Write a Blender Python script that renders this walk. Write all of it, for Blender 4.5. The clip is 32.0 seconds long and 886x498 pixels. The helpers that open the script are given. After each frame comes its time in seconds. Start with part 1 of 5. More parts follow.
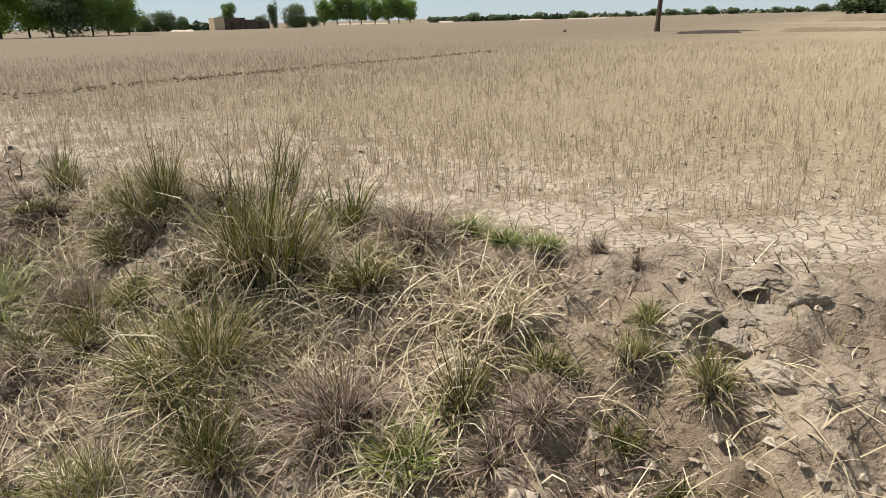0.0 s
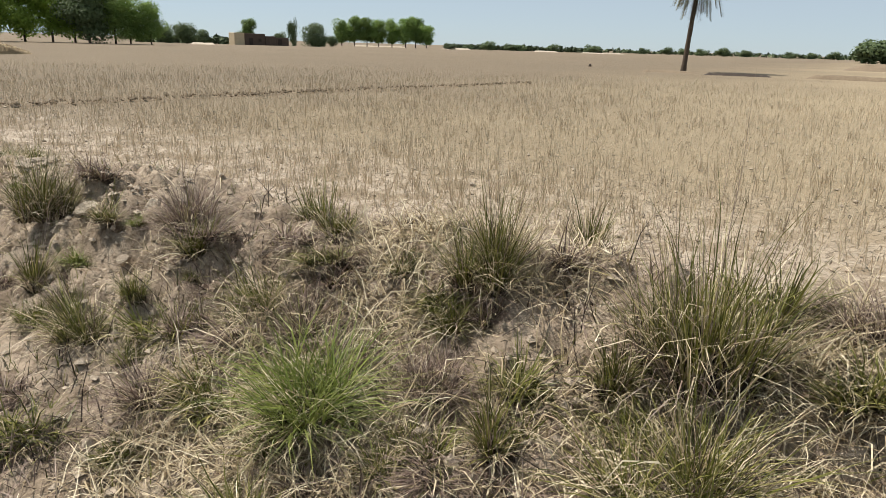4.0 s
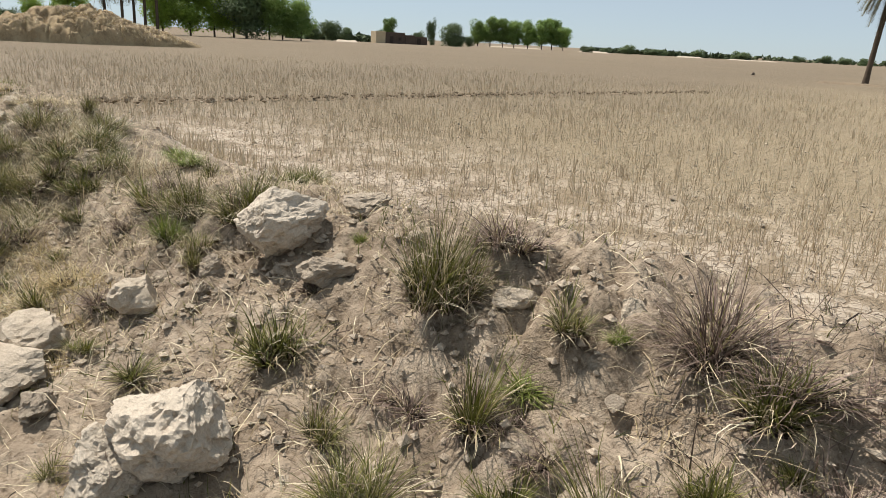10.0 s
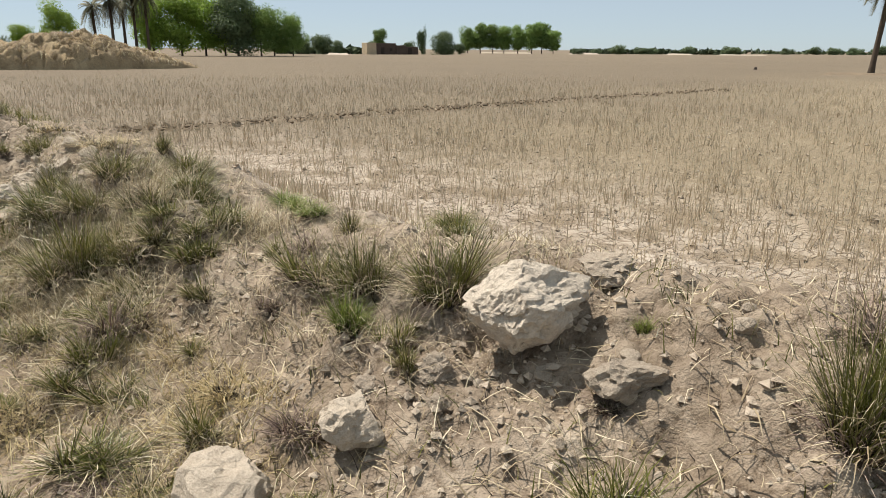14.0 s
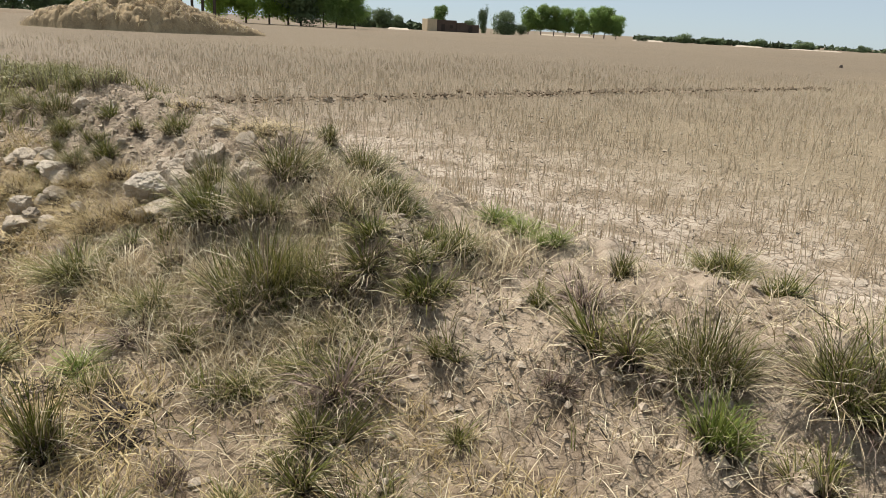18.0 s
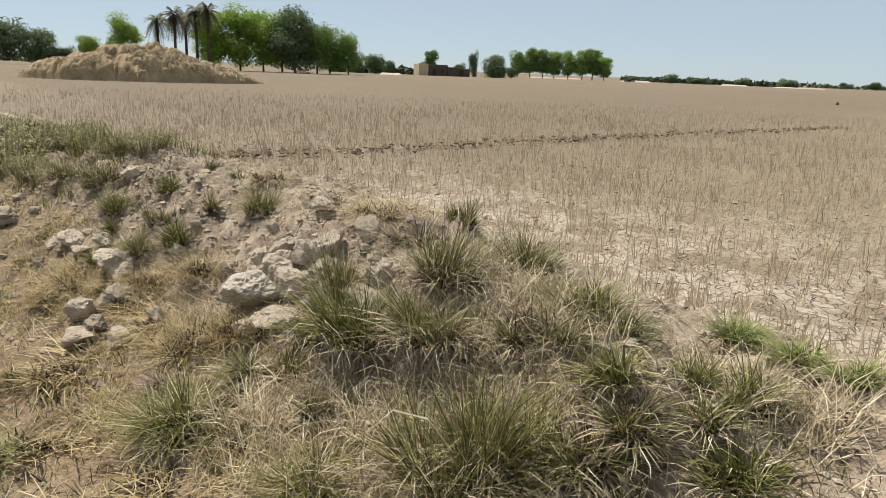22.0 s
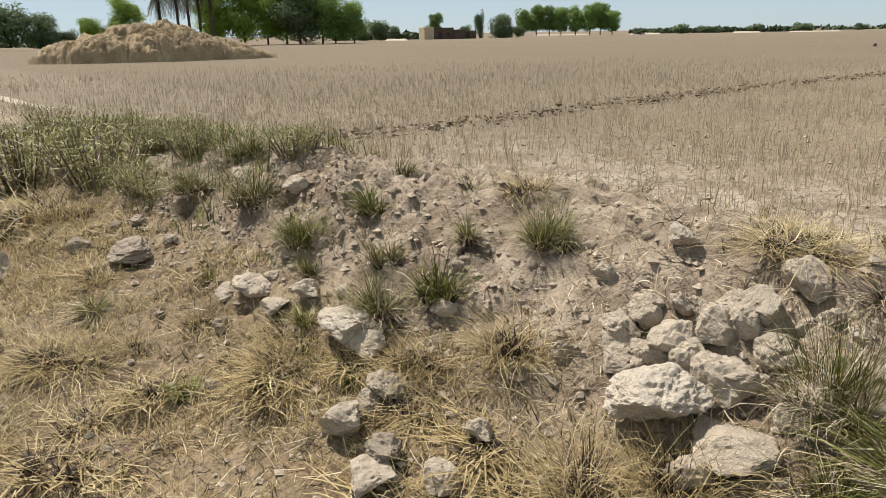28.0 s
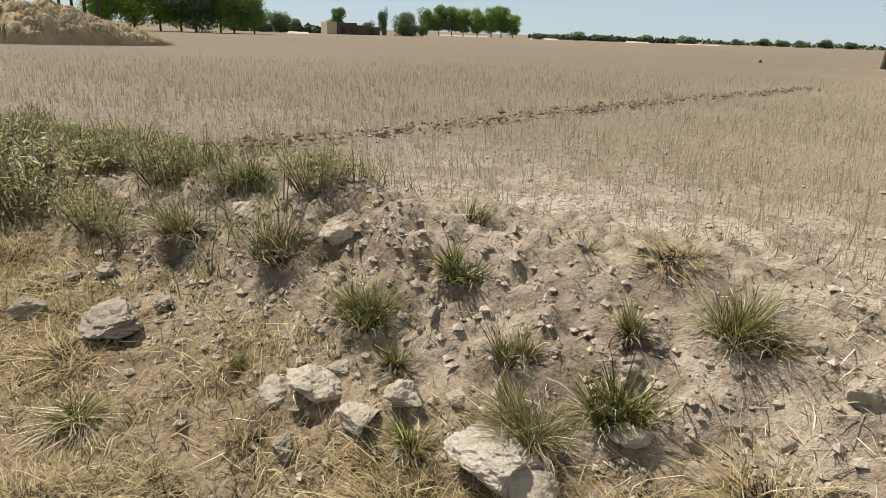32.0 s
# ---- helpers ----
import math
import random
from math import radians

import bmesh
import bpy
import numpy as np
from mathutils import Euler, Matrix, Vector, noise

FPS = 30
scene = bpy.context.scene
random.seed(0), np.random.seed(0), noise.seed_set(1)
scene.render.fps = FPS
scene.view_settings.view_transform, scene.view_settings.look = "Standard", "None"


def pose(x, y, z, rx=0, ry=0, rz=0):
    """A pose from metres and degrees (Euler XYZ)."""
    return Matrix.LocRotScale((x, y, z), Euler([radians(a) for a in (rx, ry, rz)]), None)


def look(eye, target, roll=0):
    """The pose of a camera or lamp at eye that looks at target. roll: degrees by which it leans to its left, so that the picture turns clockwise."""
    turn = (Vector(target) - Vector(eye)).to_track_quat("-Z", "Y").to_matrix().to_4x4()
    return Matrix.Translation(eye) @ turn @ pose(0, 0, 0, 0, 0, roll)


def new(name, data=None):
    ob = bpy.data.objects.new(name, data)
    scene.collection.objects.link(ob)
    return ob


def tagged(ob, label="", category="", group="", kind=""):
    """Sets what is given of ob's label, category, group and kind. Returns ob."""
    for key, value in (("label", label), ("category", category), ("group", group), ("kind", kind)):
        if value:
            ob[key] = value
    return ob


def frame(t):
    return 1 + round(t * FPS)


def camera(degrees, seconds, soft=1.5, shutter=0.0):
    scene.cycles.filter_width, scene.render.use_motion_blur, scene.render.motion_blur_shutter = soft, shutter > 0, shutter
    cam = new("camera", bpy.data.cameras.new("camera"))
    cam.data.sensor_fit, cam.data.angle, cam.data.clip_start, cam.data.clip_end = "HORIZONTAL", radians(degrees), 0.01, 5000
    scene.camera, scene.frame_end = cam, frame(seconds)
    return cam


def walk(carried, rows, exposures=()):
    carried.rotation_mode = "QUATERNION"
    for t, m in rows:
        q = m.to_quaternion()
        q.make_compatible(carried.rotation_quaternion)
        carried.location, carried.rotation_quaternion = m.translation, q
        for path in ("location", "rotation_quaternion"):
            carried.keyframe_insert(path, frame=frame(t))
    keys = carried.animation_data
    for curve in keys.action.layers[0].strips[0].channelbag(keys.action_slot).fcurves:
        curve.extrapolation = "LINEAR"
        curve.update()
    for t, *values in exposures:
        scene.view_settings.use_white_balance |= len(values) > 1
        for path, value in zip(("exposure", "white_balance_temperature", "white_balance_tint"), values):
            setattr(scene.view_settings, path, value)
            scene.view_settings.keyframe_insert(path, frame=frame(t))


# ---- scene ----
import collections

cam = camera(66.4, 32.0, soft=0.55)
PATH = [
    (0, (0.0, 0.0, 1.734), (0.071, 1.892, 1.089), -1.5),
    (0.5, (-0.157, 0.034, 1.729), (-0.096, 1.915, 1.052), 1.5),
    (1, (-0.399, 0.059, 1.746), (-0.221, 1.948, 1.115), 0.1),
    (1.5, (-0.584, 0.14, 1.74), (-0.475, 2.022, 1.072), 2.1),
    (2, (-0.746, 0.29, 1.746), (-0.702, 2.186, 1.113), 1.8),
    (2.5, (-0.901, 0.421, 1.779), (-0.857, 2.332, 1.19), 4.2),
    (3, (-1.107, 0.47, 1.775), (-0.89, 2.392, 1.264), 2.9),
    (3.5, (-1.337, 0.504, 1.776), (-1.134, 2.401, 1.174), 2.0),
    (4, (-1.441, 0.534, 1.785), (-1.372, 2.447, 1.208), 1.7),
    (4.5, (-1.548, 0.675, 1.77), (-1.461, 2.602, 1.242), -0.0),
    (6.5, (-2.209, 1.042, 1.742), (-2.058, 2.959, 1.19), 0.9),
    (7, (-2.322, 1.234, 1.762), (-2.317, 3.166, 1.245), -1.9),
    (7.5, (-2.443, 1.338, 1.765), (-2.332, 3.267, 1.248), 0.6),
    (8, (-2.67, 1.396, 1.765), (-2.517, 3.321, 1.244), 0.4),
    (8.5, (-2.848, 1.44, 1.764), (-2.774, 3.352, 1.183), 2.6),
    (9, (-2.984, 1.566, 1.756), (-3.156, 3.46, 1.139), 2.1),
    (9.5, (-3.065, 1.722, 1.776), (-3.441, 3.608, 1.227), 0.7),
    (10, (-3.166, 1.826, 1.768), (-3.439, 3.718, 1.18), 3.0),
    (10.5, (-3.385, 1.89, 1.782), (-3.496, 3.823, 1.281), -1.3),
    (11, (-3.574, 1.962, 1.757), (-3.772, 3.852, 1.133), 1.1),
    (11.5, (-3.709, 2.107, 1.771), (-4.138, 3.962, 1.157), -0.5),
    (12, (-3.792, 2.21, 1.782), (-4.283, 4.048, 1.168), 0.9),
    (12.5, (-3.963, 2.264, 1.787), (-4.153, 4.17, 1.214), 0.1),
    (13, (-4.147, 2.302, 1.777), (-4.325, 4.187, 1.134), 1.2),
    (13.5, (-4.27, 2.426, 1.775), (-4.531, 4.315, 1.17), -0.1),
    (15.5, (-4.83, 2.734, 1.792), (-5.119, 4.639, 1.256), 2.3),
    (16, (-4.978, 2.84, 1.767), (-5.53, 4.663, 1.157), 0.7),
    (16.5, (-5.113, 3.02, 1.804), (-5.772, 4.825, 1.249), 0.3),
    (17, (-5.233, 3.097, 1.793), (-5.823, 4.912, 1.194), 3.4),
    (17.5, (-5.47, 3.174, 1.789), (-5.856, 5.059, 1.241), 0.6),
    (18, (-5.622, 3.231, 1.777), (-6.008, 5.091, 1.151), 3.2),
    (18.5, (-5.701, 3.394, 1.782), (-6.246, 5.235, 1.224), 1.3),
    (19, (-5.773, 3.539, 1.81), (-6.485, 5.315, 1.228), 1.3),
    (19.5, (-5.927, 3.602, 1.806), (-6.597, 5.408, 1.268), 2.8),
    (20, (-6.158, 3.657, 1.8), (-6.562, 5.52, 1.196), -1.3),
    (20.5, (-6.291, 3.696, 1.783), (-6.581, 5.55, 1.092), 0.7),
    (21, (-6.444, 3.822, 1.791), (-6.96, 5.651, 1.167), -0.8),
    (21.5, (-6.561, 3.94, 1.808), (-7.176, 5.751, 1.224), -1.0),
    (22, (-6.772, 3.973, 1.804), (-7.148, 5.87, 1.294), 2.2),
    (22.5, (-7.033, 3.971, 1.807), (-7.301, 5.877, 1.264), -0.1),
    (23, (-7.18, 3.998, 1.792), (-7.552, 5.877, 1.219), 1.6),
    (23.5, (-7.361, 4.144, 1.779), (-7.982, 5.97, 1.249), 0.4),
    (24, (-7.47, 4.237, 1.797), (-8.106, 6.046, 1.231), 1.7),
    (24.5, (-7.631, 4.28, 1.799), (-7.943, 6.198, 1.329), 0.9),
    (25, (-7.84, 4.289, 1.794), (-8.06, 6.197, 1.236), -0.3),
    (25.5, (-7.966, 4.442, 1.773), (-8.319, 6.312, 1.157), -0.9),
    (27.5, (-8.523, 4.88, 1.778), (-8.708, 6.77, 1.15), 2.2),
    (28, (-8.617, 5.025, 1.775), (-9.018, 6.888, 1.168), -1.0),
    (28.5, (-8.691, 5.192, 1.8), (-9.247, 7.033, 1.251), 0.2),
    (29, (-8.804, 5.284, 1.777), (-9.275, 7.12, 1.138), 3.2),
    (29.5, (-9.009, 5.332, 1.813), (-9.186, 7.242, 1.249), 0.8),
    (30, (-9.159, 5.367, 1.81), (-9.351, 7.266, 1.211), 1.9),
    (30.5, (-9.275, 5.504, 1.807), (-9.67, 7.37, 1.205), 1.5),
    (31, (-9.346, 5.669, 1.802), (-9.868, 7.478, 1.126), 3.6),
    (31.5, (-9.439, 5.727, 1.81), (-9.729, 7.602, 1.178), 5.4),
    (32, (-9.673, 5.763, 1.84), (-9.781, 7.664, 1.229), 2.0),
]
walk(cam, [(t, look(eye, target, roll)) for t, eye, target, roll in PATH], [(0, 0.41), (32, 0.41)])

# ---- world, sun ----
SUN_AZ, SUN_EL = 60.0, 58.0   # degrees to the left of +y, and up
sun_dir = Vector((-math.sin(radians(SUN_AZ)) * math.cos(radians(SUN_EL)), math.cos(radians(SUN_AZ)) * math.cos(radians(SUN_EL)), math.sin(radians(SUN_EL))))
world = bpy.data.worlds.new("sky")
scene.world = world
world.use_nodes = True
wn = world.node_tree.nodes
sky = wn.new("ShaderNodeTexSky")
sky.sky_type, sky.sun_disc = "NISHITA", False
sky.sun_elevation, sky.sun_rotation = radians(SUN_EL), radians(-SUN_AZ)
sky.air_density, sky.dust_density, sky.ozone_density = 0.6, 0.2, 4.0
haze = wn.new("ShaderNodeMix")   # dusty summer haze: takes the yellow out of the low sky
haze.data_type, haze.blend_type = "RGBA", "MULTIPLY"
haze.inputs[0].default_value = 1.0
haze.inputs[7].default_value = (0.9, 1.01, 1.07, 1)
world.node_tree.links.new(sky.outputs[0], haze.inputs[6])
veil = wn.new("ShaderNodeMix")   # even dust veil over the whole sky
veil.data_type = "RGBA"
veil.inputs[0].default_value = 0.6
veil.inputs[7].default_value = (8.7, 9.7, 10.1, 1)
world.node_tree.links.new(haze.outputs[2], veil.inputs[6])
world.node_tree.links.new(veil.outputs[2], wn["Background"].inputs[0])
wn["Background"].inputs[1].default_value = 0.058
sun = new("sun", bpy.data.lights.new("sun", "SUN"))
sun.data.energy, sun.data.angle, sun.data.color = 5.0, radians(0.53), (1.0, 0.92, 0.82)
sun.matrix_world = look(sun_dir * 50, (0, 0, 0))

# ---- noise ----
LATTICE = np.random.RandomState(7).rand(256, 256)


def value_noise(x, y):
    x, y = np.asarray(x, float), np.asarray(y, float)
    i, j = np.floor(x).astype(int), np.floor(y).astype(int)
    u, v = x - i, y - j
    u, v = u * u * (3 - 2 * u), v * v * (3 - 2 * v)
    g = lambda a, b: LATTICE[a % 256, b % 256]
    return (g(i, j) * (1 - u) + g(i + 1, j) * u) * (1 - v) + (g(i, j + 1) * (1 - u) + g(i + 1, j + 1) * u) * v


def fbm(x, y, size, octaves=4):
    """Layered noise about zero, within about one half."""
    out, amp, total = 0, 1.0, 0.0
    for k in range(octaves):
        out = out + amp * (value_noise(np.asarray(x) / size + 17.3 * k, np.asarray(y) / size + 9.1 * k) - 0.5)
        total, amp, size = total + amp, amp * 0.55, size * 0.5
    return out / total


def lumps(x, y, size, seed=0):
    """Rounded lumps with creases between them: 1 on a lump's top, 0 in a crease."""
    x, y = np.asarray(x, float) / size, np.asarray(y, float) / size
    i, j = np.floor(x).astype(int), np.floor(y).astype(int)
    best = np.full(np.shape(x), 9.0)
    for a in (-1, 0, 1):
        for b in (-1, 0, 1):
            px = i + a + LATTICE[(i + a + seed) % 256, (j + b) % 256]
            py = j + b + LATTICE[(i + a) % 256, (j + b + 91 + seed) % 256]
            best = np.minimum(best, (px - x) ** 2 + (py - y) ** 2)
    return 1 - np.minimum(best, 1.0)


def flakes(x, y, size):
    """Cracked crust: each cell a slightly tilted flake (about zero), with a deep joint round it."""
    x, y = np.asarray(x, float) / size, np.asarray(y, float) / size
    i, j = np.floor(x).astype(int), np.floor(y).astype(int)
    f1, f2, tilt = np.full(x.shape, 9.0), np.full(x.shape, 9.0), np.zeros(x.shape)
    for a in (-1, 0, 1):
        for b in (-1, 0, 1):
            u, v = LATTICE[(i + a + 33) % 256, (j + b) % 256], LATTICE[(i + a) % 256, (j + b + 57) % 256]
            dx, dy = x - (i + a + u), y - (j + b + v)
            dist = np.sqrt(dx * dx + dy * dy)
            lean = (u - 0.5) * dx + (v - 0.5) * dy + 0.35 * (u * v - 0.25)
            near = dist < f1
            f2 = np.where(near, f1, np.minimum(f2, dist))
            tilt = np.where(near, lean, tilt)
            f1 = np.where(near, dist, f1)
    return 0.55 * tilt - 0.45 * (1 - ease(0.0, 0.14, f2 - f1))


# ---- the lie of the land: s runs along the bund to the left, d across it towards the field ----
ALONG, ACROSS = np.array([-0.8202, 0.5721]), np.array([0.5721, 0.8202])
CREST_S = [-8, -2, 0.6, 1.5, 2.6, 3.8, 5.2, 6.5, 7.6, 8.7, 10, 11.2, 12.4, 13.8, 15.5, 17, 21, 28]
CREST_D = [2.1, 2.1, 2.1, 2.1, 2.1, 2.05, 1.9, 1.95, 1.95, 1.7, 1.8, 1.75, 1.72, 1.72, 1.8, 1.9, 2.2, 2.6]
# cross-sections of the bund: height at each of CREST_S, from the walked side over the crest to the field
BANK_D = [0.1, 0.6, 1.0, 1.35, 1.7, 2.1, 2.6]
BANK_FOOT = [0.29, 0.29, 0.29, 0.3, 0.3, 0.27, 0.26, 0.28, 0.25, 0.26, 0.28, 0.25, 0.26, 0.36, 0.36, 0.32, 0.22, 0.1]
BANK_TOE = [0.4, 0.4, 0.39, 0.41, 0.42, 0.39, 0.37, 0.39, 0.33, 0.37, 0.44, 0.42, 0.41, 0.49, 0.47, 0.42, 0.28, 0.12]
BANK_LOW = [0.51, 0.51, 0.51, 0.52, 0.54, 0.51, 0.45, 0.54, 0.42, 0.47, 0.56, 0.59, 0.63, 0.62, 0.58, 0.5, 0.34, 0.15]
BANK_MID = [0.61, 0.61, 0.63, 0.61, 0.66, 0.66, 0.67, 0.64, 0.63, 0.72, 0.81, 0.79, 0.82, 0.87, 0.74, 0.62, 0.42, 0.18]
BANK_BROW = [0.8, 0.8, 0.8, 0.85, 0.81, 0.86, 0.92, 0.8, 0.79, 0.71, 0.87, 1.0, 0.97, 0.98, 0.85, 0.72, 0.48, 0.22]
BANK_TOP = [0.95, 0.98, 0.97, 0.96, 0.94, 0.94, 0.92, 0.86, 0.8, 0.7, 0.83, 0.99, 0.95, 0.92, 0.83, 0.74, 0.5, 0.25]
BANK_BACK = [0.72, 0.74, 0.73, 0.7, 0.7, 0.71, 0.72, 0.72, 0.68, 0.62, 0.68, 0.82, 0.78, 0.75, 0.66, 0.58, 0.42, 0.22]
BANK = [BANK_FOOT, BANK_TOE, BANK_LOW, BANK_MID, BANK_BROW, BANK_TOP, BANK_BACK]


def sd(x, y):
    return x * ALONG[0] + y * ALONG[1], x * ACROSS[0] + y * ACROSS[1]


def xy(s, d):
    return s * ALONG[0] + d * ACROSS[0], s * ALONG[1] + d * ACROSS[1]


def ease(a, b, v):
    t = np.clip((np.asarray(v, float) - a) / (b - a), 0, 1)
    return t * t * (3 - 2 * t)


def ground(x, y, fine=True):
    """Height of the ground at a place."""
    x, y = np.asarray(x, float), np.asarray(y, float)
    s, d = sd(x, y)
    after = d - np.interp(s, CREST_S, CREST_D)
    level = [np.interp(s, CREST_S, row) for row in BANK]
    z = 0.2 * np.interp(s, [16, 26], [1, 0.25]) + 0 * d
    z = z + (level[0] - z) * ease(-0.9, 0.1, d)
    for k in range(len(BANK) - 1):
        z = z + (level[k + 1] - level[k]) * np.clip((d - BANK_D[k]) / (BANK_D[k + 1] - BANK_D[k]), 0, 1)
    z = z - level[-1] * np.interp(d, [2.6, 3.3, 4.1, 5.4], [0, 0.5, 0.85, 1.0])
    on_bund = ease(0.6, 1.2, d) * (1 - ease(0.5, 1.4, after))
    quiet = 1 - ease(40, 120, np.hypot(x, y))
    z = z + 0.10 * fbm(x, y, 1.1, 3) * (0.35 + 0.65 * on_bund) * np.where(after > 1.5, 0.35, 1) * quiet
    if fine:
        rough = 0.6 + 1.3 * np.clip(0.5 + 1.6 * fbm(x + 5, y, 0.9, 2), 0, 1)
        field = ease(0.5, 1.3, after)
        z = z + on_bund * rough * (0.06 * (lumps(x, y, 0.42, 3) - 0.6) + 0.05 * (lumps(x, y, 0.19) - 0.6) + 0.035 * flakes(x, y, 0.21) + 0.07 * (lumps(x, y, 0.11, 5) - 0.6) + 0.055 * fbm(x, y, 0.1, 2))
        z = z + (1 - on_bund) * (1 - field) * quiet * rough * (0.045 * (lumps(x, y, 0.13, 9) - 0.6) + 0.012 * flakes(x, y + 7, 0.12) + 0.03 * fbm(x, y, 0.25, 3))
        z = z + field * quiet * (0.055 * flakes(x, y, 0.22) + 0.03 * fbm(x, y, 0.8, 3))
    return z


def ground_at(x, y):
    return float(ground(np.array([x]), np.array([y]))[0])


# ---- materials ----
def shader(name, rough=0.9):
    m = bpy.data.materials.new(name)
    m.use_nodes = True
    nt = m.node_tree
    b = nt.nodes["Principled BSDF"]
    b.inputs["Roughness"].default_value = rough
    b.inputs["Specular IOR Level"].default_value = 0.25
    return m, nt, b


def add(nt, kind, **values):
    node = nt.nodes.new(kind)
    for k, v in values.items():
        node.inputs[k].default_value = v
    return node


def coords(nt, kind="Object"):
    return nt.nodes.new("ShaderNodeTexCoord").outputs[kind]


def noise_of(nt, vec, scale, detail=4, rough=0.6):
    n = add(nt, "ShaderNodeTexNoise", Scale=scale, Detail=detail, Roughness=rough)
    nt.links.new(vec, n.inputs["Vector"])
    return n.outputs["Fac"]


def ramp(nt, fac, stops):
    r = nt.nodes.new("ShaderNodeValToRGB")
    el = r.color_ramp.elements
    while len(el) < len(stops):
        el.new(0.5)
    for e, (p, c) in zip(el, stops):
        e.position, e.color = p, (*c, 1)
    nt.links.new(fac, r.inputs[0])
    return r.outputs[0]


def mix(nt, fac, a, b, mode="MIX"):
    m = nt.nodes.new("ShaderNodeMix")
    m.data_type, m.blend_type = "RGBA", mode
    for socket, v in ((m.inputs[0], fac), (m.inputs[6], a), (m.inputs[7], b)):
        if isinstance(v, bpy.types.NodeSocket):
            nt.links.new(v, socket)
        else:
            socket.default_value = v if not isinstance(v, tuple) else (*v, 1)
    return m.outputs[2]


def math_node(nt, op, a, b=0.0):
    m = nt.nodes.new("ShaderNodeMath")
    m.operation = op
    for socket, v in ((m.inputs[0], a), (m.inputs[1], b)):
        if isinstance(v, bpy.types.NodeSocket):
            nt.links.new(v, socket)
        else:
            socket.default_value = v
    return m.outputs[0]


def between(nt, v, a, b):
    r = nt.nodes.new("ShaderNodeMapRange")
    r.interpolation_type = "SMOOTHSTEP"
    nt.links.new(v, r.inputs[0])
    r.inputs[1].default_value, r.inputs[2].default_value = a, b
    return r.outputs[0]


def bump(nt, b, height, strength, distance):
    n = add(nt, "ShaderNodeBump", Strength=strength, Distance=distance)
    nt.links.new(height, n.inputs["Height"])
    nt.links.new(n.outputs[0], b.inputs["Normal"])


def let_through(nt, b, col, share):
    """Thin leaves: part of the light goes through and shows on the far side."""
    t = nt.nodes.new("ShaderNodeBsdfTranslucent")
    nt.links.new(col, t.inputs["Color"])
    m = nt.nodes.new("ShaderNodeMixShader")
    m.inputs[0].default_value = share
    nt.links.new(b.outputs[0], m.inputs[1])
    nt.links.new(t.outputs[0], m.inputs[2])
    nt.links.new(m.outputs[0], nt.nodes["Material Output"].inputs["Surface"])


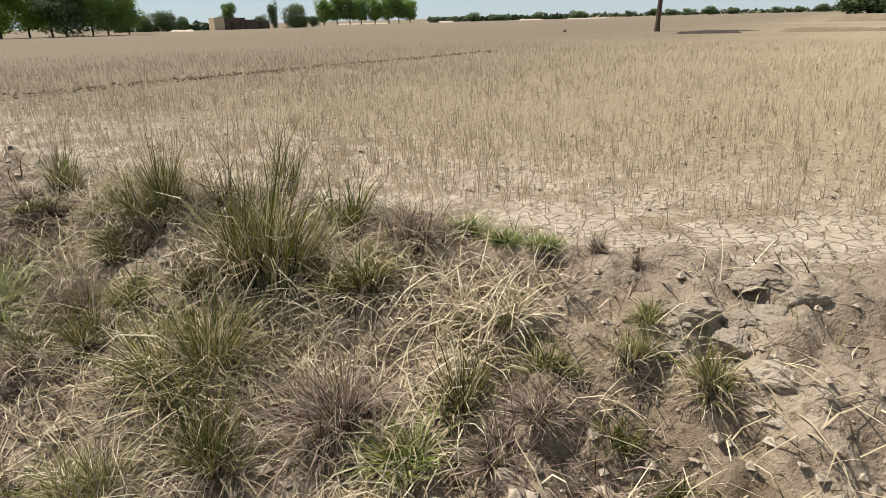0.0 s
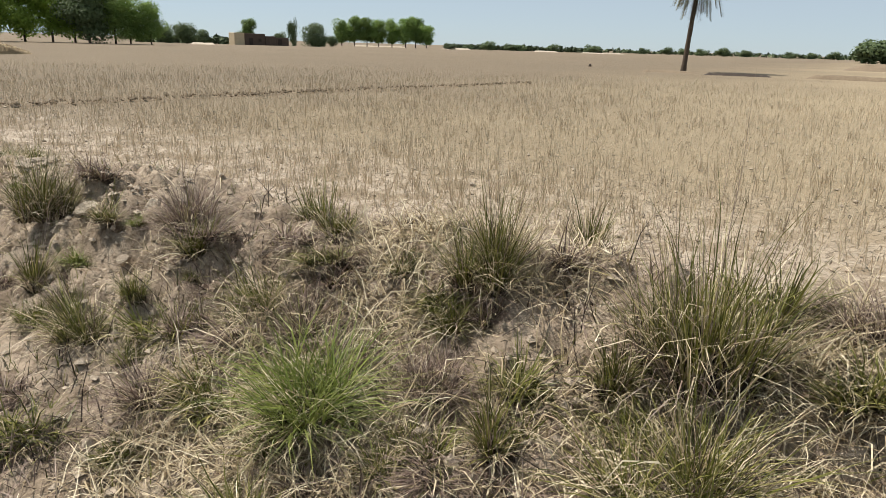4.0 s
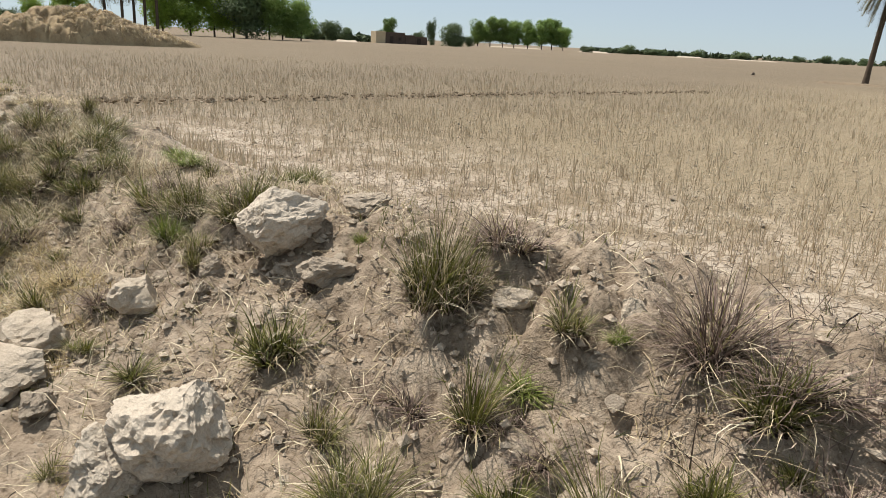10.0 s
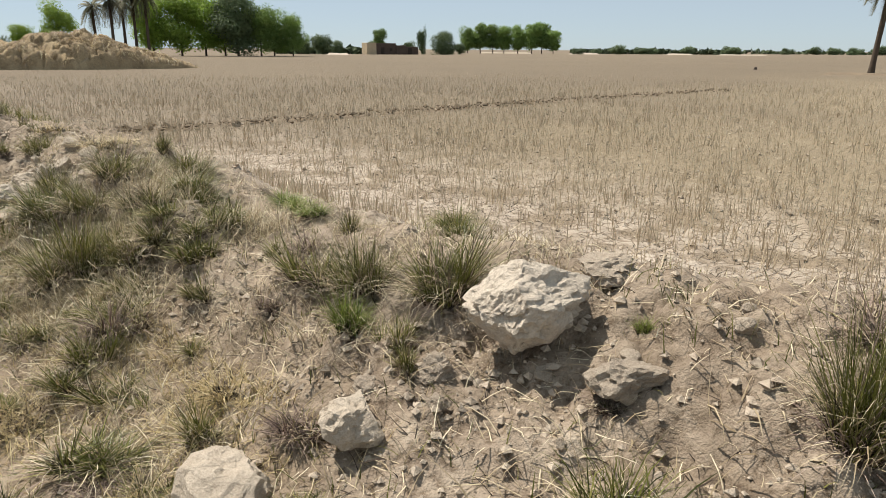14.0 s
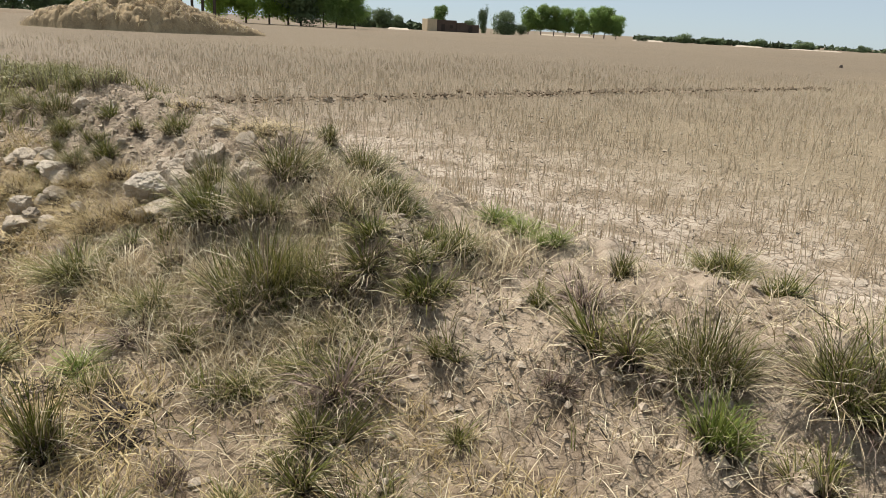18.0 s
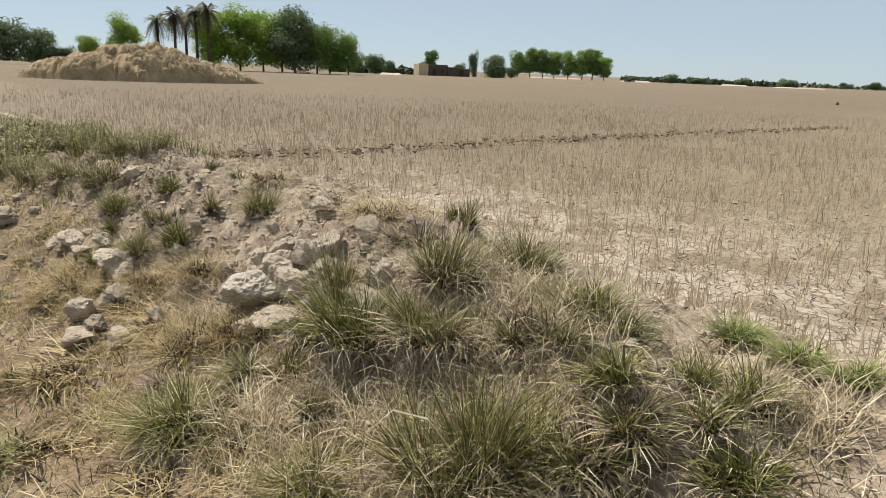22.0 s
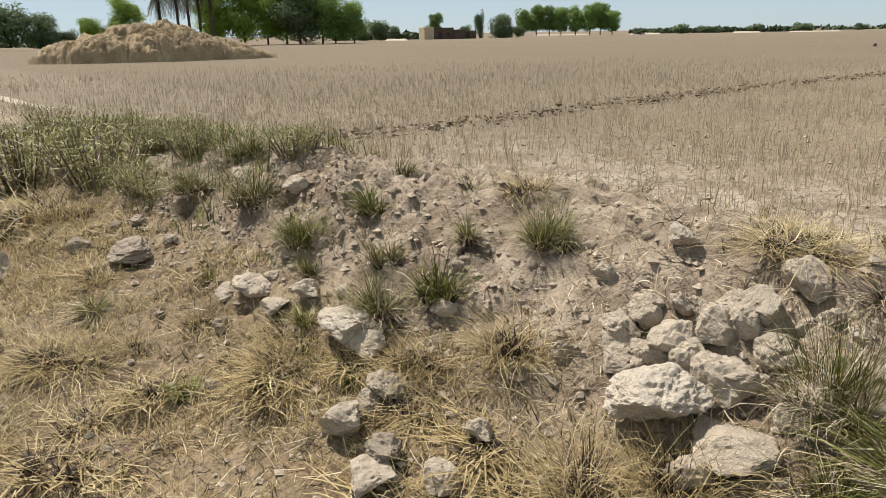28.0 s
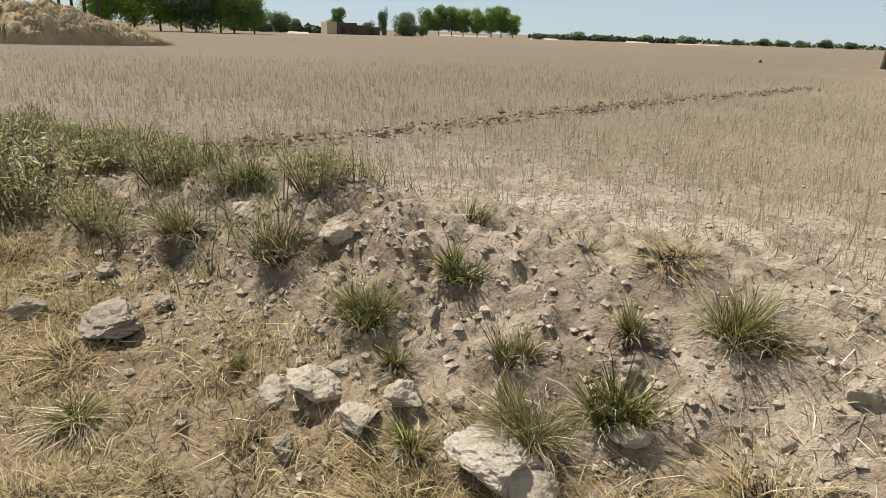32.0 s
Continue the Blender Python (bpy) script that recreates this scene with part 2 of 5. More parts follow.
def make_soil():
    m, nt, b = shader("dry_soil", 0.95)
    vec = coords(nt)
    # distance across the bund
    dot = nt.nodes.new("ShaderNodeVectorMath")
    dot.operation = "DOT_PRODUCT"
    dot.inputs[1].default_value = (ACROSS[0], ACROSS[1], 0)
    nt.links.new(vec, dot.inputs[0])
    d = math_node(nt, "ADD", dot.outputs["Value"], math_node(nt, "MULTIPLY", noise_of(nt, vec, 0.6, 3), 0.8))
    big, mid, small = noise_of(nt, vec, 0.7, 5), noise_of(nt, vec, 6, 5, 0.7), noise_of(nt, vec, 60, 4, 0.75)
    clay = ramp(nt, mid, [(0.28, (0.175, 0.134, 0.098)), (0.48, (0.32, 0.261, 0.197)), (0.75, (0.46, 0.39, 0.305))])
    litter = ramp(nt, small, [(0.28, (0.09, 0.064, 0.038)), (0.52, (0.23, 0.17, 0.1)), (0.78, (0.42, 0.33, 0.2))])
    run = nt.nodes.new("ShaderNodeVectorMath")
    run.operation = "DOT_PRODUCT"
    run.inputs[1].default_value = (ALONG[0], ALONG[1], 0)
    nt.links.new(vec, run.inputs[0])
    grassy = math_node(nt, "MULTIPLY", between(nt, run.outputs["Value"], 7.5, 10.5), math_node(nt, "SUBTRACT", 1.0, between(nt, d, 1.0, 1.7)))
    share = math_node(nt, "ADD", math_node(nt, "MULTIPLY", grassy, 0.75), math_node(nt, "MULTIPLY", between(nt, big, 0.5, 0.7), 0.35))
    near = mix(nt, share, clay, litter)
    rooty = math_node(nt, "MULTIPLY", math_node(nt, "SUBTRACT", 1.0, between(nt, run.outputs["Value"], 2.4, 4.4)), between(nt, noise_of(nt, vec, 1.6, 4), 0.36, 0.56))
    # humus brown, with the shade beneath the grass put into it
    humus_shade = ramp(nt, small, [(0.3, (0.085, 0.064, 0.046)), (0.7, (0.2, 0.155, 0.115))])
    near = mix(nt, math_node(nt, "MULTIPLY", rooty, 0.25), near, humus_shade)
    # dark specks painted in as the small shadows of clods and holes
    pit_shade = ramp(nt, noise_of(nt, vec, 22, 5, 0.7), [(0.34, (0.5, 0.46, 0.42)), (0.48, (1.0, 1.0, 1.0)), (0.7, (1.12, 1.12, 1.12))])
    near = mix(nt, 1.0, near, pit_shade, "MULTIPLY")
    near = mix(nt, 1.0, near, ramp(nt, noise_of(nt, vec, 1.9, 4, 0.65), [(0.36, (0.7, 0.67, 0.64)), (0.52, (0.97, 0.96, 0.95)), (0.68, (1.12, 1.12, 1.12))]), "MULTIPLY")   # broad darker and paler patches
    # field crust with cracks
    vor = nt.nodes.new("ShaderNodeTexVoronoi")
    vor.feature = "DISTANCE_TO_EDGE"
    vor.inputs["Scale"].default_value = 7.0
    nt.links.new(vec, vor.inputs["Vector"])
    crack = between(nt, vor.outputs["Distance"], 0.012, 0.075)
    crust = ramp(nt, noise_of(nt, vec, 2.5, 5), [(0.3, (0.4, 0.335, 0.27)), (0.6, (0.5, 0.43, 0.35)), (0.8, (0.58, 0.505, 0.42))])
    crust = mix(nt, crack, (0.25, 0.195, 0.145), crust)
    straw = ramp(nt, noise_of(nt, vec, 35, 5, 0.8), [(0.35, (0.12, 0.088, 0.06)), (0.7, (0.4, 0.325, 0.235))])
    tone = math_node(nt, "ADD", math_node(nt, "MULTIPLY", noise_of(nt, vec, 0.05, 5), 0.6), math_node(nt, "MULTIPLY", noise_of(nt, vec, 3.0, 5, 0.8), 0.4))
    far = ramp(nt, tone, [(0.3, (0.305, 0.248, 0.162)), (0.7, (0.37, 0.302, 0.2))])
    brown = ramp(nt, tone, [(0.3, (0.155, 0.122, 0.084)), (0.7, (0.2, 0.16, 0.11))])   # left end of the field: the darker look of backlit stubble put into the colour
    along = math_node(nt, "ADD", run.outputs["Value"], math_node(nt, "MULTIPLY", noise_of(nt, vec, 0.06, 4), 30.0))
    far = mix(nt, between(nt, along, 6.0, 42.0), far, brown)
    field = mix(nt, between(nt, noise_of(nt, vec, 1.3, 5), 0.45, 0.62), crust, straw)
    away = math_node(nt, "MAXIMUM", between(nt, d, 3.8, 11.5), math_node(nt, "MULTIPLY", between(nt, run.outputs["Value"], 13.0, 20.0), 0.85))
    field = mix(nt, away, field, far)
    col = mix(nt, between(nt, d, 2.2, 3.6), near, field)
    nt.links.new(col, b.inputs["Base Color"])
    h = math_node(nt, "ADD", math_node(nt, "MULTIPLY", mid, 1.2), math_node(nt, "MULTIPLY", small, 0.45))
    in_field = between(nt, d, 2.6, 3.8)
    h = math_node(nt, "ADD", h, math_node(nt, "MULTIPLY", math_node(nt, "MULTIPLY", crack, in_field), 0.4))
    bump(nt, b, h, 1.0, 0.034)
    return m


def make_mix(name, low, high, scale, rough=0.9, fine=None, relief=0.0, random_tint=0.0, thin=0.0):
    """A plain matt surface: two colours at one scale, a finer grain, and a tint of its own for each object or blade."""
    m, nt, b = shader(name, rough)
    vec = coords(nt)
    big = noise_of(nt, vec, scale, 4)
    col = ramp(nt, big, [(0.3, low), (0.7, high)])
    grain = noise_of(nt, vec, fine or scale * 8, 4, 0.75)
    col = mix(nt, 0.45, col, ramp(nt, grain, [(0.3, tuple(c * 0.6 for c in low)), (0.75, tuple(min(1, c * 1.15) for c in high))]))
    if random_tint:
        info = nt.nodes.new("ShaderNodeObjectInfo").outputs["Random"]
        isl = nt.nodes.new("ShaderNodeNewGeometry").outputs["Random Per Island"]
        v = math_node(nt, "ADD", math_node(nt, "MULTIPLY", info, 0.5), math_node(nt, "MULTIPLY", isl, 0.5))
        hsv = add(nt, "ShaderNodeHueSaturation")
        nt.links.new(math_node(nt, "ADD", math_node(nt, "MULTIPLY", v, 2 * random_tint), 1 - random_tint), hsv.inputs["Value"])
        nt.links.new(col, hsv.inputs["Color"])
        col = hsv.outputs[0]
    nt.links.new(col, b.inputs["Base Color"])
    if thin:
        let_through(nt, b, col, thin)
    if relief:
        bump(nt, b, math_node(nt, "ADD", big, math_node(nt, "MULTIPLY", grain, 0.5)), 0.7, relief)
    return m


def make_blade(name, stops, rough=0.6):
    """Grass: the colour runs over the blades one by one."""
    m, nt, b = shader(name, rough)
    isl = nt.nodes.new("ShaderNodeNewGeometry").outputs["Random Per Island"]
    info = nt.nodes.new("ShaderNodeObjectInfo").outputs["Random"]
    v = math_node(nt, "ADD", math_node(nt, "MULTIPLY", isl, 0.8), math_node(nt, "MULTIPLY", info, 0.2))
    col = ramp(nt, v, stops)
    grain = noise_of(nt, coords(nt), 25, 3)
    col = mix(nt, math_node(nt, "MULTIPLY", grain, 0.3), col, tuple(c * 0.7 for c in stops[0][1]))
    nt.links.new(col, b.inputs["Base Color"])
    nt.links.new(math_node(nt, "ADD", rough - 0.25, math_node(nt, "MULTIPLY", grain, 0.3)), b.inputs["Roughness"])
    b.inputs["Specular IOR Level"].default_value = 0.22
    let_through(nt, b, col, 0.16)
    return m


SOIL = make_soil()
GREEN = make_blade("green_blades", [(0.0, (0.03, 0.035, 0.008)), (0.42, (0.115, 0.124, 0.026)), (0.76, (0.235, 0.23, 0.062)), (0.9, (0.48, 0.42, 0.19)), (1.0, (0.78, 0.7, 0.44))], 0.5)
FRESH = make_blade("fresh_blades", [(0.0, (0.09, 0.13, 0.025)), (0.5, (0.2, 0.24, 0.055)), (1.0, (0.34, 0.36, 0.11))], 0.5)
DRY = make_blade("dry_blades", [(0.0, (0.2, 0.15, 0.09)), (0.35, (0.46, 0.375, 0.24)), (0.75, (0.76, 0.67, 0.48)), (1.0, (0.94, 0.88, 0.7))], 0.6)
GREY = make_blade("grey_blades", [(0.0, (0.055, 0.038, 0.032)), (0.45, (0.2, 0.142, 0.116)), (0.8, (0.4, 0.31, 0.255)), (1.0, (0.7, 0.6, 0.5))], 0.7)
YELLOW = make_blade("yellow_blades", [(0.0, (0.16, 0.11, 0.05)), (0.4, (0.38, 0.29, 0.135)), (0.8, (0.6, 0.49, 0.27)), (1.0, (0.8, 0.7, 0.44))], 0.6)
# near-black: shade inside the tufts put into the thatch colour; also colours litter
SHADE_AND_LITTER = make_blade("root_thatch", [(0.0, (0.018, 0.013, 0.01)), (0.65, (0.06, 0.044, 0.033)), (1.0, (0.2, 0.15, 0.115))], 0.8)
STRAW = make_blade("stubble", [(0.0, (0.42, 0.335, 0.23)), (0.5, (0.67, 0.56, 0.41)), (1.0, (0.88, 0.8, 0.62))], 0.7)
STONE = make_mix("pale_stone", (0.43, 0.355, 0.27), (0.68, 0.59, 0.475), 5, 0.92, 38, 0.04, 0.12)
CHALK = make_mix("white_stone", (0.44, 0.375, 0.3), (0.65, 0.575, 0.475), 4, 0.92, 34, 0.04)
CLOD = make_mix("clay_clod", (0.3, 0.245, 0.185), (0.54, 0.46, 0.365), 9, 0.95, 50, 0.035, 0.16)
LEAF = make_mix("leaves", (0.14, 0.22, 0.05), (0.26, 0.37, 0.11), 0.5, 0.55, 4, 0, 0.35, 0.5)
LIME = make_mix("light_leaves", (0.21, 0.32, 0.04), (0.36, 0.5, 0.1), 0.5, 0.55, 4, 0, 0.3, 0.5)
DARK_LEAF = make_mix("dark_leaves", (0.08, 0.122, 0.052), (0.155, 0.205, 0.098), 0.4, 0.6, 3, 0, 0.3, 0.4)
BARK = make_mix("bark", (0.05, 0.038, 0.028), (0.12, 0.09, 0.065), 3, 0.9, 30, 0.02)
# brown mud, darkened so that the front's shade is in the colour
MUD_SHADED = make_mix("shaded_mud_brick", (0.07, 0.05, 0.04), (0.115, 0.084, 0.066), 0.6, 0.92, 8, 0.02)
# paler mud for the end wall: sunlight put into the colour
MUD_SUNLIT = make_mix("sunlit_mud", (0.42, 0.34, 0.23), (0.52, 0.43, 0.3), 0.5, 0.92, 6, 0.02)
# dark wood; also the colour of the painted palm shadow
DARKNESS = make_mix("dark_wood_and_shadow", (0.03, 0.022, 0.018), (0.06, 0.045, 0.035), 2, 0.8)
MOUND = make_mix("field_earth", (0.15, 0.115, 0.078), (0.25, 0.195, 0.135), 0.5, 0.95, 6, 0.03)
HAY = make_mix("hay", (0.17, 0.12, 0.068), (0.46, 0.36, 0.22), 0.9, 0.9, 9, 0.12)
WHITEWASH = make_mix("pale_earth", (0.36, 0.31, 0.24), (0.48, 0.42, 0.34), 0.1, 0.9)
HEDGE = make_mix("hazy_leaves", (0.05, 0.075, 0.035), (0.1, 0.13, 0.065), 0.1, 0.8, 1, 0, 0.3)


# ---- mesh helpers ----
def mesh_of(name, verts, faces, material, smooth=False):
    me = bpy.data.meshes.new(name)
    me.from_pydata([tuple(v) for v in np.asarray(verts, float)], [], [tuple(int(i) for i in f) for f in faces])
    me.materials.append(material)
    if smooth:
        me.polygons.foreach_set("use_smooth", [True] * len(me.polygons))
    me.update()
    return me


def put(name, me, parent=None, at=None, label=""):
    ob = new(name, me)
    if parent is not None:
        ob.parent = parent
    if at is not None:
        ob.matrix_basis = at
    return tagged(ob, label) if label else ob


def empty(name, m):
    ob = new(name)
    ob.empty_display_size = 0.1
    ob.matrix_basis = m
    return ob


def big_mesh(name, verts, quads, material, smooth=False):
    """A large mesh of quads or triangles, straight from arrays."""
    verts, quads = np.asarray(verts, np.float32), np.asarray(quads, np.int32)
    n, k = quads.shape
    me = bpy.data.meshes.new(name)
    me.vertices.add(len(verts))
    me.vertices.foreach_set("co", verts.ravel())
    me.loops.add(n * k)
    me.loops.foreach_set("vertex_index", quads.ravel())
    me.polygons.add(n)
    me.polygons.foreach_set("loop_start", np.arange(n, dtype=np.int32) * k)
    me.polygons.foreach_set("loop_total", np.full(n, k, np.int32))
    me.polygons.foreach_set("use_smooth", np.full(n, smooth))
    me.materials.append(material)
    me.update(calc_edges=True)
    me.validate()
    return me


# ---- the ground ----
def spread(points):
    """Grid lines from runs of (start, end, step)."""
    out = []
    for a, b, n in points:
        out += list(np.linspace(a, b, n, endpoint=False))
    return np.array(sorted(set(np.round(out, 4))))


def far_run(a, b, n):
    return list(a * (b / a) ** np.linspace(0, 1, n))


LINES_S = np.array([-v for v in far_run(8, 3000, 34)][::-1] + list(np.arange(-7.5, -1.5, 0.15)) + list(np.arange(-1.5, 16.5, 0.03)) + list(np.arange(16.5, 26, 0.1)) + far_run(26.5, 3000, 34))
LINES_D = np.array([-v for v in far_run(3, 3000, 34)][::-1] + list(np.arange(-2.9, -0.8, 0.08)) + list(np.arange(-0.8, 0.1, 0.045)) + list(np.arange(0.1, 3.0, 0.023)) + list(np.arange(3.0, 6.5, 0.06)) + list(np.arange(6.5, 11, 0.11)) + list(np.arange(11, 20, 0.4)) + far_run(20.5, 3000, 50))
GS, GD = np.meshgrid(LINES_S, LINES_D, indexing="ij")
GX, GY = xy(GS, GD)
GZ = ground(GX, GY)
rows_n, cols_n = GS.shape
gi = np.arange(rows_n * cols_n).reshape(rows_n, cols_n)
ground_quads = np.stack([gi[:-1, :-1].ravel(), gi[:-1, 1:].ravel(), gi[1:, 1:].ravel(), gi[1:, :-1].ravel()], 1)
tagged(new("ground", big_mesh("ground", np.stack([GX.ravel(), GY.ravel(), GZ.ravel()], 1), ground_quads, SOIL, True)), "dry cracked clay field and crumbling earth bund", "ground", kind="structure")


# ---- trees ----
def tube(points, radii, sides=7):
    """Rings round a bent line, joined into a tapered limb."""
    verts, faces = [], []
    for k, (p, r) in enumerate(zip(points, radii)):
        for a in range(sides):
            t = 2 * math.pi * a / sides
            verts.append((p[0] + r * math.cos(t), p[1] + r * math.sin(t), p[2]))
        if k:
            o = (k - 1) * sides
            faces += [(o + a, o + (a + 1) % sides, o + sides + (a + 1) % sides, o + sides + a) for a in range(sides)]
    return verts, faces


def joined(parts):
    verts, faces = [], []
    for v, f in parts:
        o = len(verts)
        verts += [tuple(p) for p in v]
        faces += [tuple(i + o for i in face) for face in f]
    return verts, faces


def sprays(rng, centres, sizes, facing=None):
    """Leaf clumps: bent four-cornered leaves about the given places, turned every way or mostly outwards."""
    n = len(centres)
    a = rng.normal(size=(n, 3))
    if facing is not None:
        a = np.cross(facing + 0.45 * rng.normal(size=(n, 3)), a)
    a /= np.linalg.norm(a, axis=1)[:, None]
    b = np.cross(a, rng.normal(size=(n, 3)) if facing is None else facing + 0.3 * rng.normal(size=(n, 3)))
    b /= np.linalg.norm(b, axis=1)[:, None]
    c = np.cross(a, b)
    s = np.asarray(sizes)[:, None]
    v = np.stack([centres - a * s, centres + b * s * 0.6 + c * s * 0.2, centres + a * s, centres - b * s * 0.6 + c * s * 0.2], 1).reshape(-1, 3)
    q = np.arange(4 * n).reshape(n, 4)
    return v, q


def tree_meshes(seed, height, width, crown_from, lumps_n, leaf, material, leaves=1500, stem=0.16, forks=5):
    rng = np.random.RandomState(seed)
    bend = rng.uniform(-0.5, 0.5, 2)
    top = np.array([bend[0], bend[1], height * 0.72])
    limbs = [tube([(top[0] * t * t, top[1] * t * t, top[2] * t) for t in np.linspace(0, 1, 6)], [stem * (1.25 - 1.0 * t) for t in np.linspace(0, 1, 6)], 8)]
    blobs = []
    for k in range(lumps_n):
        ang, up = rng.uniform(0, 2 * math.pi), rng.uniform(crown_from, 0.9)
        reach = width * 0.5 * rng.uniform(0.25, 0.72) * (1.15 - abs(up - 0.6))
        blobs.append((np.array([math.cos(ang) * reach, math.sin(ang) * reach, height * up]), width * rng.uniform(0.24, 0.36)))
    for k in range(forks):
        t = rng.uniform(0.35, 0.75)
        start = np.array([top[0] * t * t, top[1] * t * t, top[2] * t])
        end = blobs[k % len(blobs)][0]
        midp = (start + end) / 2 + (0, 0, 0.3)
        limbs.append(tube([start, midp, end], [stem * 0.45, stem * 0.3, stem * 0.1], 5))
    per = leaves // lumps_n
    pts, out = [], []
    for c, r in blobs:
        p = rng.normal(size=(per, 3))
        p = p / np.linalg.norm(p, axis=1)[:, None] * rng.uniform(0.35, 1.0, (per, 1)) ** 0.5
        squash = rng.uniform(0.75, 1.25, 3) * (1.0, 1.0, 0.8)
        out.append(p + np.array([0, 0, 0.35]))
        pts.append(c + p * r * squash * rng.uniform(0.8, 1.25, (per, 1)))
    pts, out = np.concatenate(pts), np.concatenate(out)
    v, q = sprays(rng, pts, leaf * rng.uniform(0.6, 1.4, len(pts)), out)
    return mesh_of("trunk", *joined(limbs), BARK, True), big_mesh("crown", v, q, material)


def tree(az, dist, meshes, scale, label, group, turn=0.0, name="tree", wide=1.0):
    """A tree at a bearing (degrees left of ahead) and distance from where the walk begins."""
    x, y = -math.sin(radians(az)) * dist, math.cos(radians(az)) * dist
    root = empty(name, pose(x, y, float(ground(np.array([x]), np.array([y]), False)[0]) - 0.05, 0, 0, turn) @ Matrix.Diagonal((scale * wide, scale * wide, scale, 1)))
    tagged(root, label, "tree", group)
    put("trunk", meshes[0], root)
    put("crown", meshes[1], root)
    return root


BROAD = [tree_meshes(11 + k, 15.0, 11.0, 0.21, 24, 0.28, LEAF, 10000, 0.24) for k in range(3)]
LIMES = [tree_meshes(21 + k, 16.0, 9.5, 0.2, 24, 0.28, LIME, 10000, 0.22) for k in range(2)]
DUSKY = [tree_meshes(31 + k, 15.0, 12.0, 0.16, 22, 0.32, DARK_LEAF, 8500, 0.26) for k in range(2)]
SLIM = [tree_meshes(41 + k, 10.5, 6.4, 0.2, 20, 0.24, LEAF, 7000, 0.16) for k in range(4)]
BUSH = [tree_meshes(51 + k, 6.0, 7.0, 0.1, 14, 0.22, DARK_LEAF, 4600, 0.12) for k in range(3)]
FAR_BUSH = [tree_meshes(61 + k, 6.0, 7.0, 0.1, 14, 0.4, DARK_LEAF, 1500, 0.12) for k in range(3)]

near_grove = "grove by the field"
for az, dist, kind, size, turn in (
        (31.2, 170, LIMES[0], 0.82, 0), (29.3, 168, LIMES[1], 0.84, 40), (27.6, 170, LIMES[0], 0.87, 100), (26.2, 172, LIMES[1], 0.82, 200),
        (25.3, 165, DUSKY[0], 0.89, 20), (23.6, 166, BROAD[0], 0.71, 60), (22.6, 170, BROAD[1], 0.66, 130), (21.2, 168, BROAD[2], 0.59, 10)):
    light = kind in LIMES
    tree(az, dist, kind, size, "tall leafy tree with fresh light green crown" if light else "tall spreading tree with dense dark green crown", near_grove, turn)
second = "row of trees past the house"
for k, (az, dist, size) in enumerate(((6.8, 325, 1.13), (5.8, 328, 1.27), (4.8, 326, 1.23), (3.9, 325, 1.13), (2.8, 324, 1.21), (1.7, 323, 1.27), (0.9, 326, 1.30), (0.0, 324, 0.95))):
    tree(az, dist, SLIM[k % 4], size, "slender tree with green rounded crown", second, 70 * k, wide=1.02)
for az, dist, size, kind in ((8.9, 240, 1.2, 0), (20.0, 230, 0.75, 1), (18.6, 225, 0.95, 2), (17.4, 240, 0.7, 0), (11.6, 268, 0.7, 1), (14.4, 266, 0.75, 2), (7.6, 250, 0.6, 2)):
    tree(az, dist, BUSH[kind], size, "round dark green bushy tree by the mud house", "bushes by the house", 50 * kind, "bush")
tree(10.7, 246, BUSH[1], 1.3, "narrow dark green tree at the end of the mud house", "bushes by the house", 20, wide=0.36)
tree(14.1, 266, SLIM[1], 0.85, "thin crowned tree behind the mud house", "bushes by the house", 10)
for az, dist, size, kind in ((53.7, 185, 1.5, 0), (51.3, 185, 0.62, 1), (50.2, 185, 0.7, 2), (47.5, 187, 1.1, 0), (46.0, 185, 1.05, 1), (44.2, 185, 1.5, 2), (42.1, 188, 1.2, 0), (40.6, 190, 0.6, 1), (38.6, 190, 0.8, 2), (55.6, 185, 1.5, 1), (58.0, 180, 1.3, 2), (61, 180, 1.5, 0), (64, 180, 1.4, 1)):
    tree(az, dist, BUSH[kind], size, "dense dark green tree along the far road", "trees along the far road", 37 * kind + az)
tree(39.4, 180, LIMES[0], 0.42, "small light green tree behind the hay", near_grove, 70)
tree(37.2, 160, LIMES[1], 0.62, "bright green young tree behind the hay", near_grove, 30)
for az, dist, size, kind in ((-1.9, 300, 0.7, 0), (-3.4, 330, 0.6, 1), (-5.0, 320, 0.95, 2), (-6.8, 340, 0.85, 0), (-7.6, 340, 0.75, 1), (-10.2, 330, 0.85, 2), (-13.2, 330, 1.0, 0), (-17.2, 420, 0.9, 1), (-19.0, 430, 1.0, 2), (-20.2, 430, 1.0, 0), (-21.5, 420, 1.0, 1), (-23.0, 420, 1.1, 2), (-24.6, 430, 1.0, 0), (-27.6, 420, 0.9, 1), (-29.0, 430, 0.9, 0), (-30.5, 430, 1.0, 2), (-32.5, 250, 1.15, 0), (-34.3, 255, 1.25, 1), (-36.5, 260, 1.2, 2), (-39, 260, 1.2, 0)):
    tree(az, dist, FAR_BUSH[kind], size * (0.62 if az > -31 else 1.0), "distant dark green round tree on the plain", "far trees", 61 * kind + az * 3, wide=1.7)


